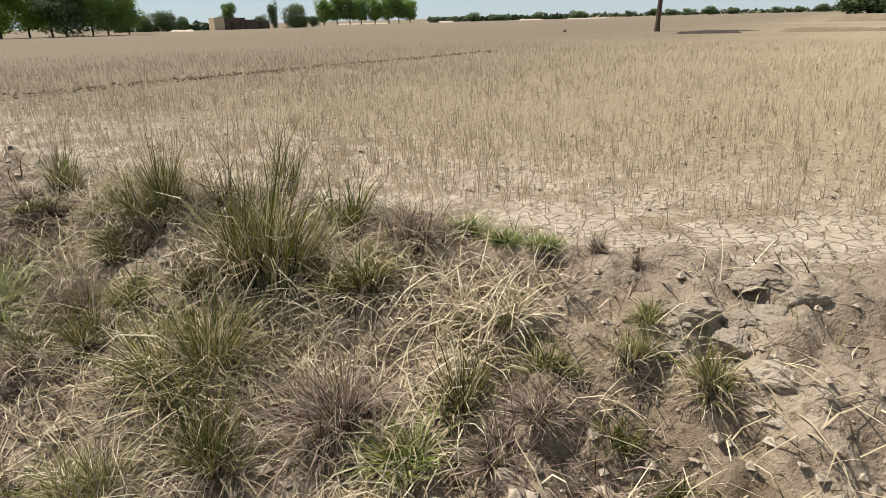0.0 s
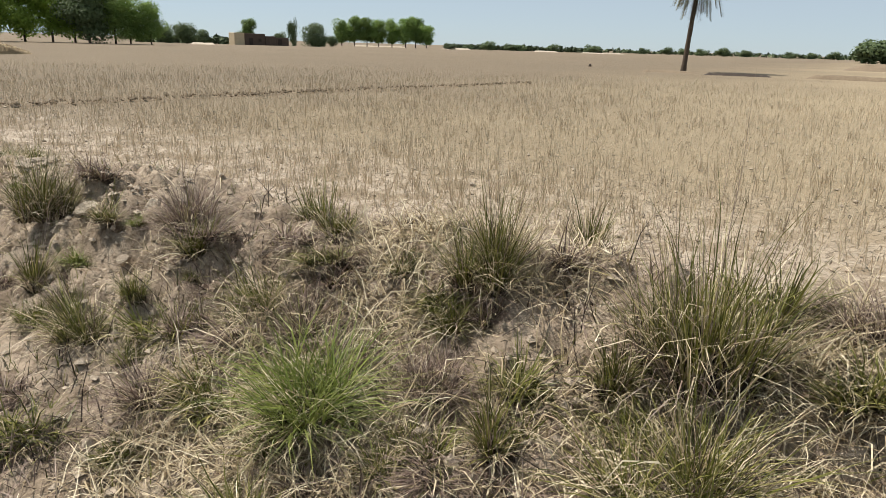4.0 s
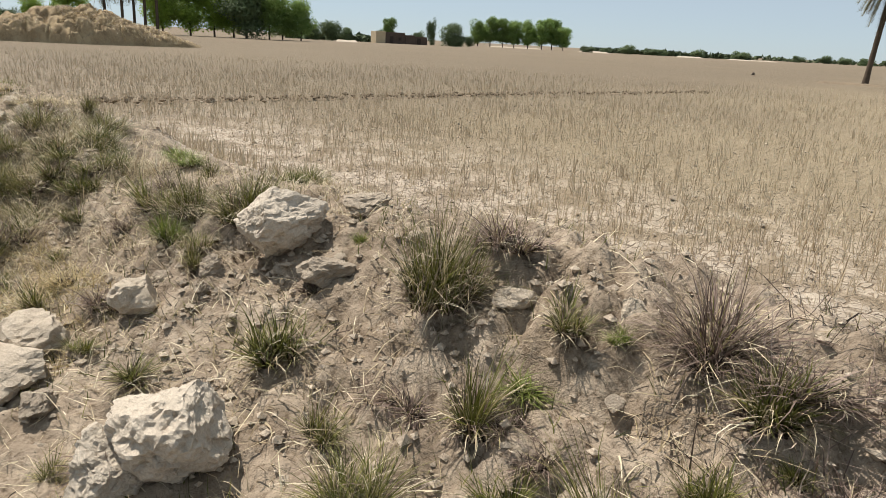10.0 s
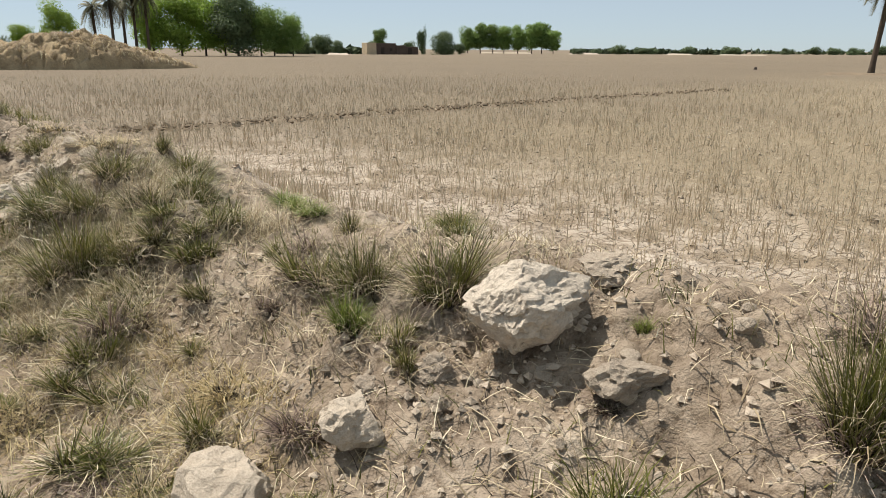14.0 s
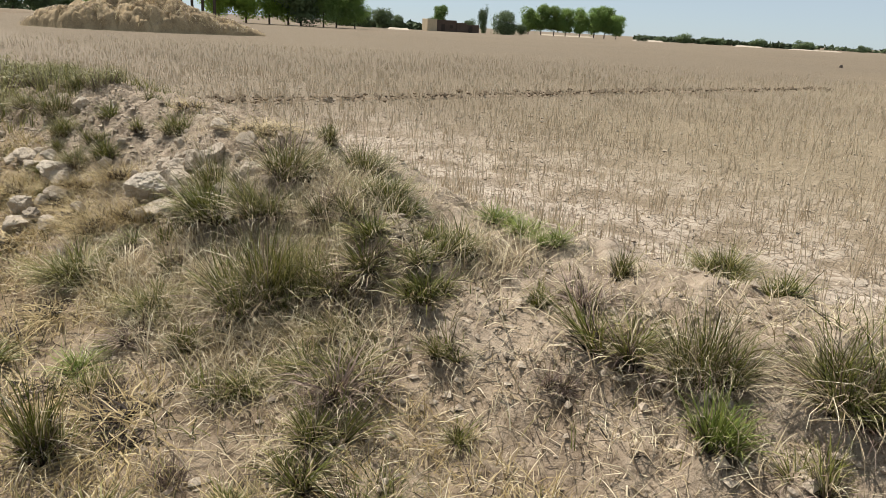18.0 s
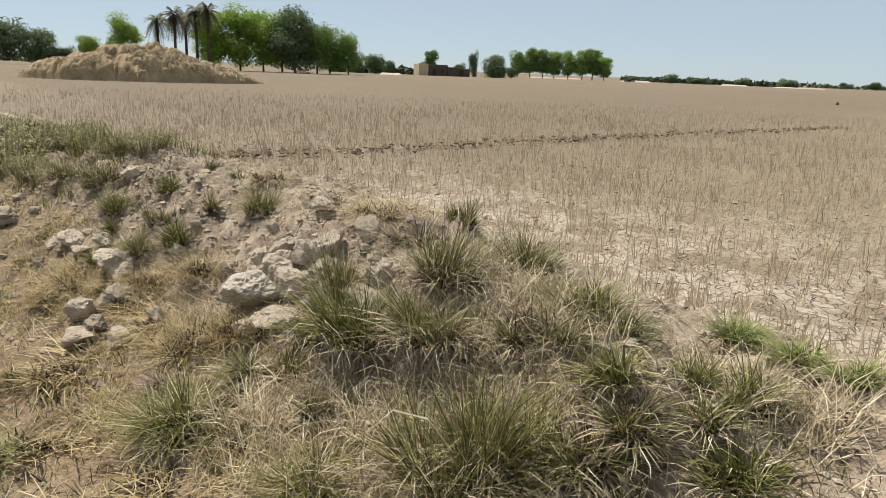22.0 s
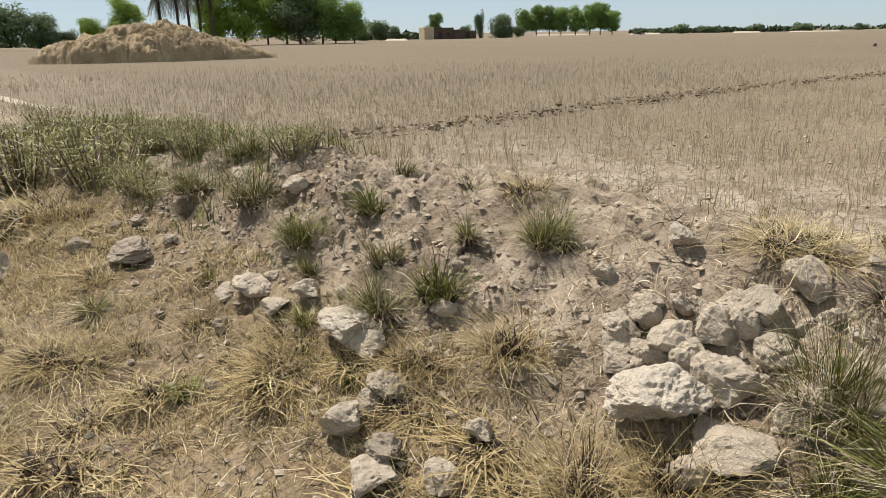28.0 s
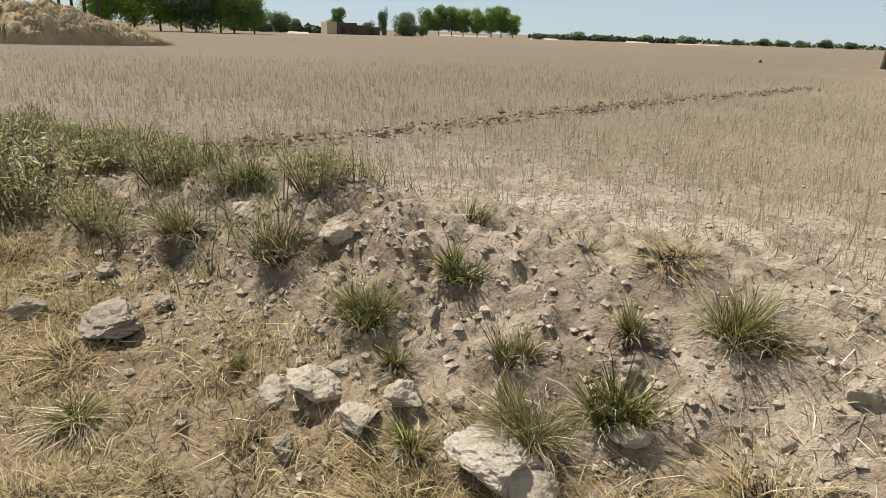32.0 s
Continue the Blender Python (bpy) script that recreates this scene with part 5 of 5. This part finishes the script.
strew("tangled_grey_grass", GREY, 9000, patchy(0.3, 4.2, -0.8, 2.25, 0.45, 0.0, 2), (0.06, 0.22), (20, 82), (10, 100), 0.004, "tangled withered grey grass over the bund", "grass", 62)
strew("short_dry_grass", DRY, 12000, patchy(5.5, 11.5, -1.2, 2.4, 0.5, 0.06, 7), (0.04, 0.16), (20, 82), (10, 90), 0.004, "short dry grass on the bund", "grass", 67)
# near-black blades paint the shade in gaps below the tangled grass
strew("dark_thatch", SHADE_AND_LITTER, 3500, patchy(1.3, 4.3, -0.9, 2.2, 0.4, 0.14, 14), (0.08, 0.26), (15, 80), (10, 100), 0.005, "matted thatch with the shade under the dry grass in its colour", "grass", 75, 2)
strew("brown_litter", SHADE_AND_LITTER, 9000, patchy(-1.6, 16, -1.3, 2.2, 0.5, 0.06, 9), (0.04, 0.14), (50, 90), (0, 50), 0.005, "dark brown grass litter", "grass", 68)
strew("yellow_grass_mat", YELLOW, 62000, patchy(6.5, 21, -1.4, 0.9, 0.5, 0.0, 3), (0.04, 0.16), (15, 86), (10, 90), 0.0042, "matted golden dry grass beside the bund", "grass", 63, 2)
strew("short_green_grass", GREEN, 9000, patchy(-1.5, 16, -1.2, 2.2, 0.35, 0.1, 4), (0.04, 0.13), (5, 55), (10, 60), 0.004, "sparse short green grass", "grass", 64)
strew("straw_litter", DRY, 14000, patchy(-2, 18, -1.4, 2.4, 0.6, 0.02, 5), (0.05, 0.18), (80, 92), (0, 12), 0.0038, "dry straws lying on the soil", "straw", 65, 2)
strew("green_verge", GREEN, 7000, patchy(14.0, 22, 0.8, 2.9, 0.6, -0.06, 6), (0.1, 0.34), (3, 45), (10, 70), 0.007, "dense green weeds on the end of the bund", "grass", 66)


# ---- leafy weeds on the end of the bund ----
def weed_meshes(seed):
    """A low bushy weed one unit high: thin stems and narrow leaves all along them."""
    r = np.random.RandomState(seed)
    stems, at = [], []
    for k in range(30):
        a, reach = r.uniform(0, 6.28), 0.6 * math.sqrt(r.rand())
        tip = np.array([math.cos(a) * reach, math.sin(a) * reach, (1.0 - 0.75 * reach ** 2) * r.uniform(0.75, 1.05)])
        mid = tip * (0.75, 0.75, 0.5)
        stems.append(tube([(0.5 * tip[0], 0.5 * tip[1], 0), mid, tip], [0.012, 0.009, 0.003], 3))
        t = r.uniform(0.0, 1.0, 54)[:, None] ** 0.85
        line = np.where(t < 0.55, mid * t / 0.55, mid + (tip - mid) * (t - 0.55) / 0.45)
        at.append(np.maximum(line + r.normal(0, 0.09, (54, 3)), (-9, -9, 0.01)))
    at = np.concatenate(at)
    v, q = blades(r, len(at), 0, (0.05, 0.17), (0, 95), (0, 90), 0.0135, 2, at)
    return mesh_of("stem_growth", *joined(stems), GREY), big_mesh("foliage", v, q, WEED)


WEED = make_blade("weed_leaves", [(0.0, (0.08, 0.082, 0.022)), (0.45, (0.2, 0.195, 0.06)), (0.78, (0.36, 0.33, 0.14)), (1.0, (0.62, 0.55, 0.34))], 0.6)
WEEDS = [weed_meshes(900 + k) for k in range(3)]
for k in range(40):
    s = rng.uniform(14.0, 20.5)
    weedy.append((s, float(np.interp(s, CREST_S, CREST_D)) + rng.uniform(-0.8, 0.35), rng.uniform(0.16, 0.36), 0))
for k, (s, d, h, w) in enumerate(weedy):
    x, y = xy(s, d)
    root = tagged(empty("weed_bush", pose(x, y, ground_at(x, y) - 0.02, 0, 0, rng.uniform(0, 360)) @ Matrix.Diagonal((h * 1.4, h * 1.4, h * 0.85, 1))), "soft bushy green weed on the end of the bund", "weed", "weeds on the bund")
    put("stem_growth", WEEDS[k % 3][0], root)
    put("foliage", WEEDS[k % 3][1], root)


# ---- stubble ----
def stubble(name, n, d0, d1, power, height, thick, seed, lean=0.14):
    r = np.random.RandomState(seed)
    clump = n // 4   # stems stand in bunches, as sown
    az, dist = np.radians(r.uniform(-78, 66, clump)), d0 + (d1 - d0) * r.rand(clump) ** power
    az, dist = np.repeat(az, 4), np.repeat(dist, 4)
    n = len(az)
    x, y = -6 - np.sin(az) * dist + r.normal(0, 0.022, n), 3.5 + np.cos(az) * dist + r.normal(0, 0.022, n)
    s, d = sd(x, y)
    ok = fbm(x, y, 2.2, 3) + 0.26 * r.normal(size=n) > -0.1
    edge = np.interp(s, CREST_S, CREST_D)
    ok &= r.rand(n) < np.where(s < 24, ease(edge + 0.5, edge + 2.6, d), 1.0)
    ok &= r.rand(n) < 1 - ease(18, d1, dist)
    ok &= np.abs((x + 22.0) * 0.5507 + (y - 20.6) * 0.8347) > 0.45   # not on the path
    x, y = x[ok], y[ok]
    m = len(x)
    h = height * r.uniform(0.35, 1.15, m)
    t = (thick + 0.00008 * np.hypot(x + 6, y - 3.5)) * r.uniform(0.7, 1.4, m)
    z = ground(x, y) - 0.01
    tip = np.stack([x + h * r.normal(0, lean, m), y + h * r.normal(0, lean, m), z + h], 1)
    foot = np.stack([x, y, z], 1)
    a0 = r.uniform(0, 6.28, m)
    ring = lambda c, q: [c + np.stack([np.cos(a0 + k * 2.094) * q, np.sin(a0 + k * 2.094) * q, 0 * q], 1) for k in range(3)]
    v = np.stack(ring(foot, t) + ring(tip, t * 0.7), 1).reshape(-1, 3)
    f = np.array([(0, 1, 4), (0, 4, 3), (1, 2, 5), (1, 5, 4), (2, 0, 3), (2, 3, 5)])
    f = (f[None] + 6 * np.arange(m)[:, None, None]).reshape(-1, 3)
    tagged(new(name, big_mesh(name, v, f, STRAW)), "cut straw-coloured stubble standing over the field", "stubble", kind="stuff")


strew("stubble_litter", SHADE_AND_LITTER, 22000, patchy(-6, 26, 2.5, 10.0, 0.7, 0.06, 15), (0.04, 0.14), (60, 92), (0, 40), 0.007, "dark broken litter between the stubble", "straw", 76, 2)
stubble("stubble", 130000, 3.0, 52, 1.0, 0.24, 0.0026, 71, 0.16)
strew("field_straw", STRAW, 18000, lambda r, n: (r.uniform(-6, 30, n), 2.6 + 18 * r.rand(n) ** 1.3), (0.05, 0.25), (78, 92), (0, 14), 0.005, "broken stalks lying on the field", "straw", 73, 2)
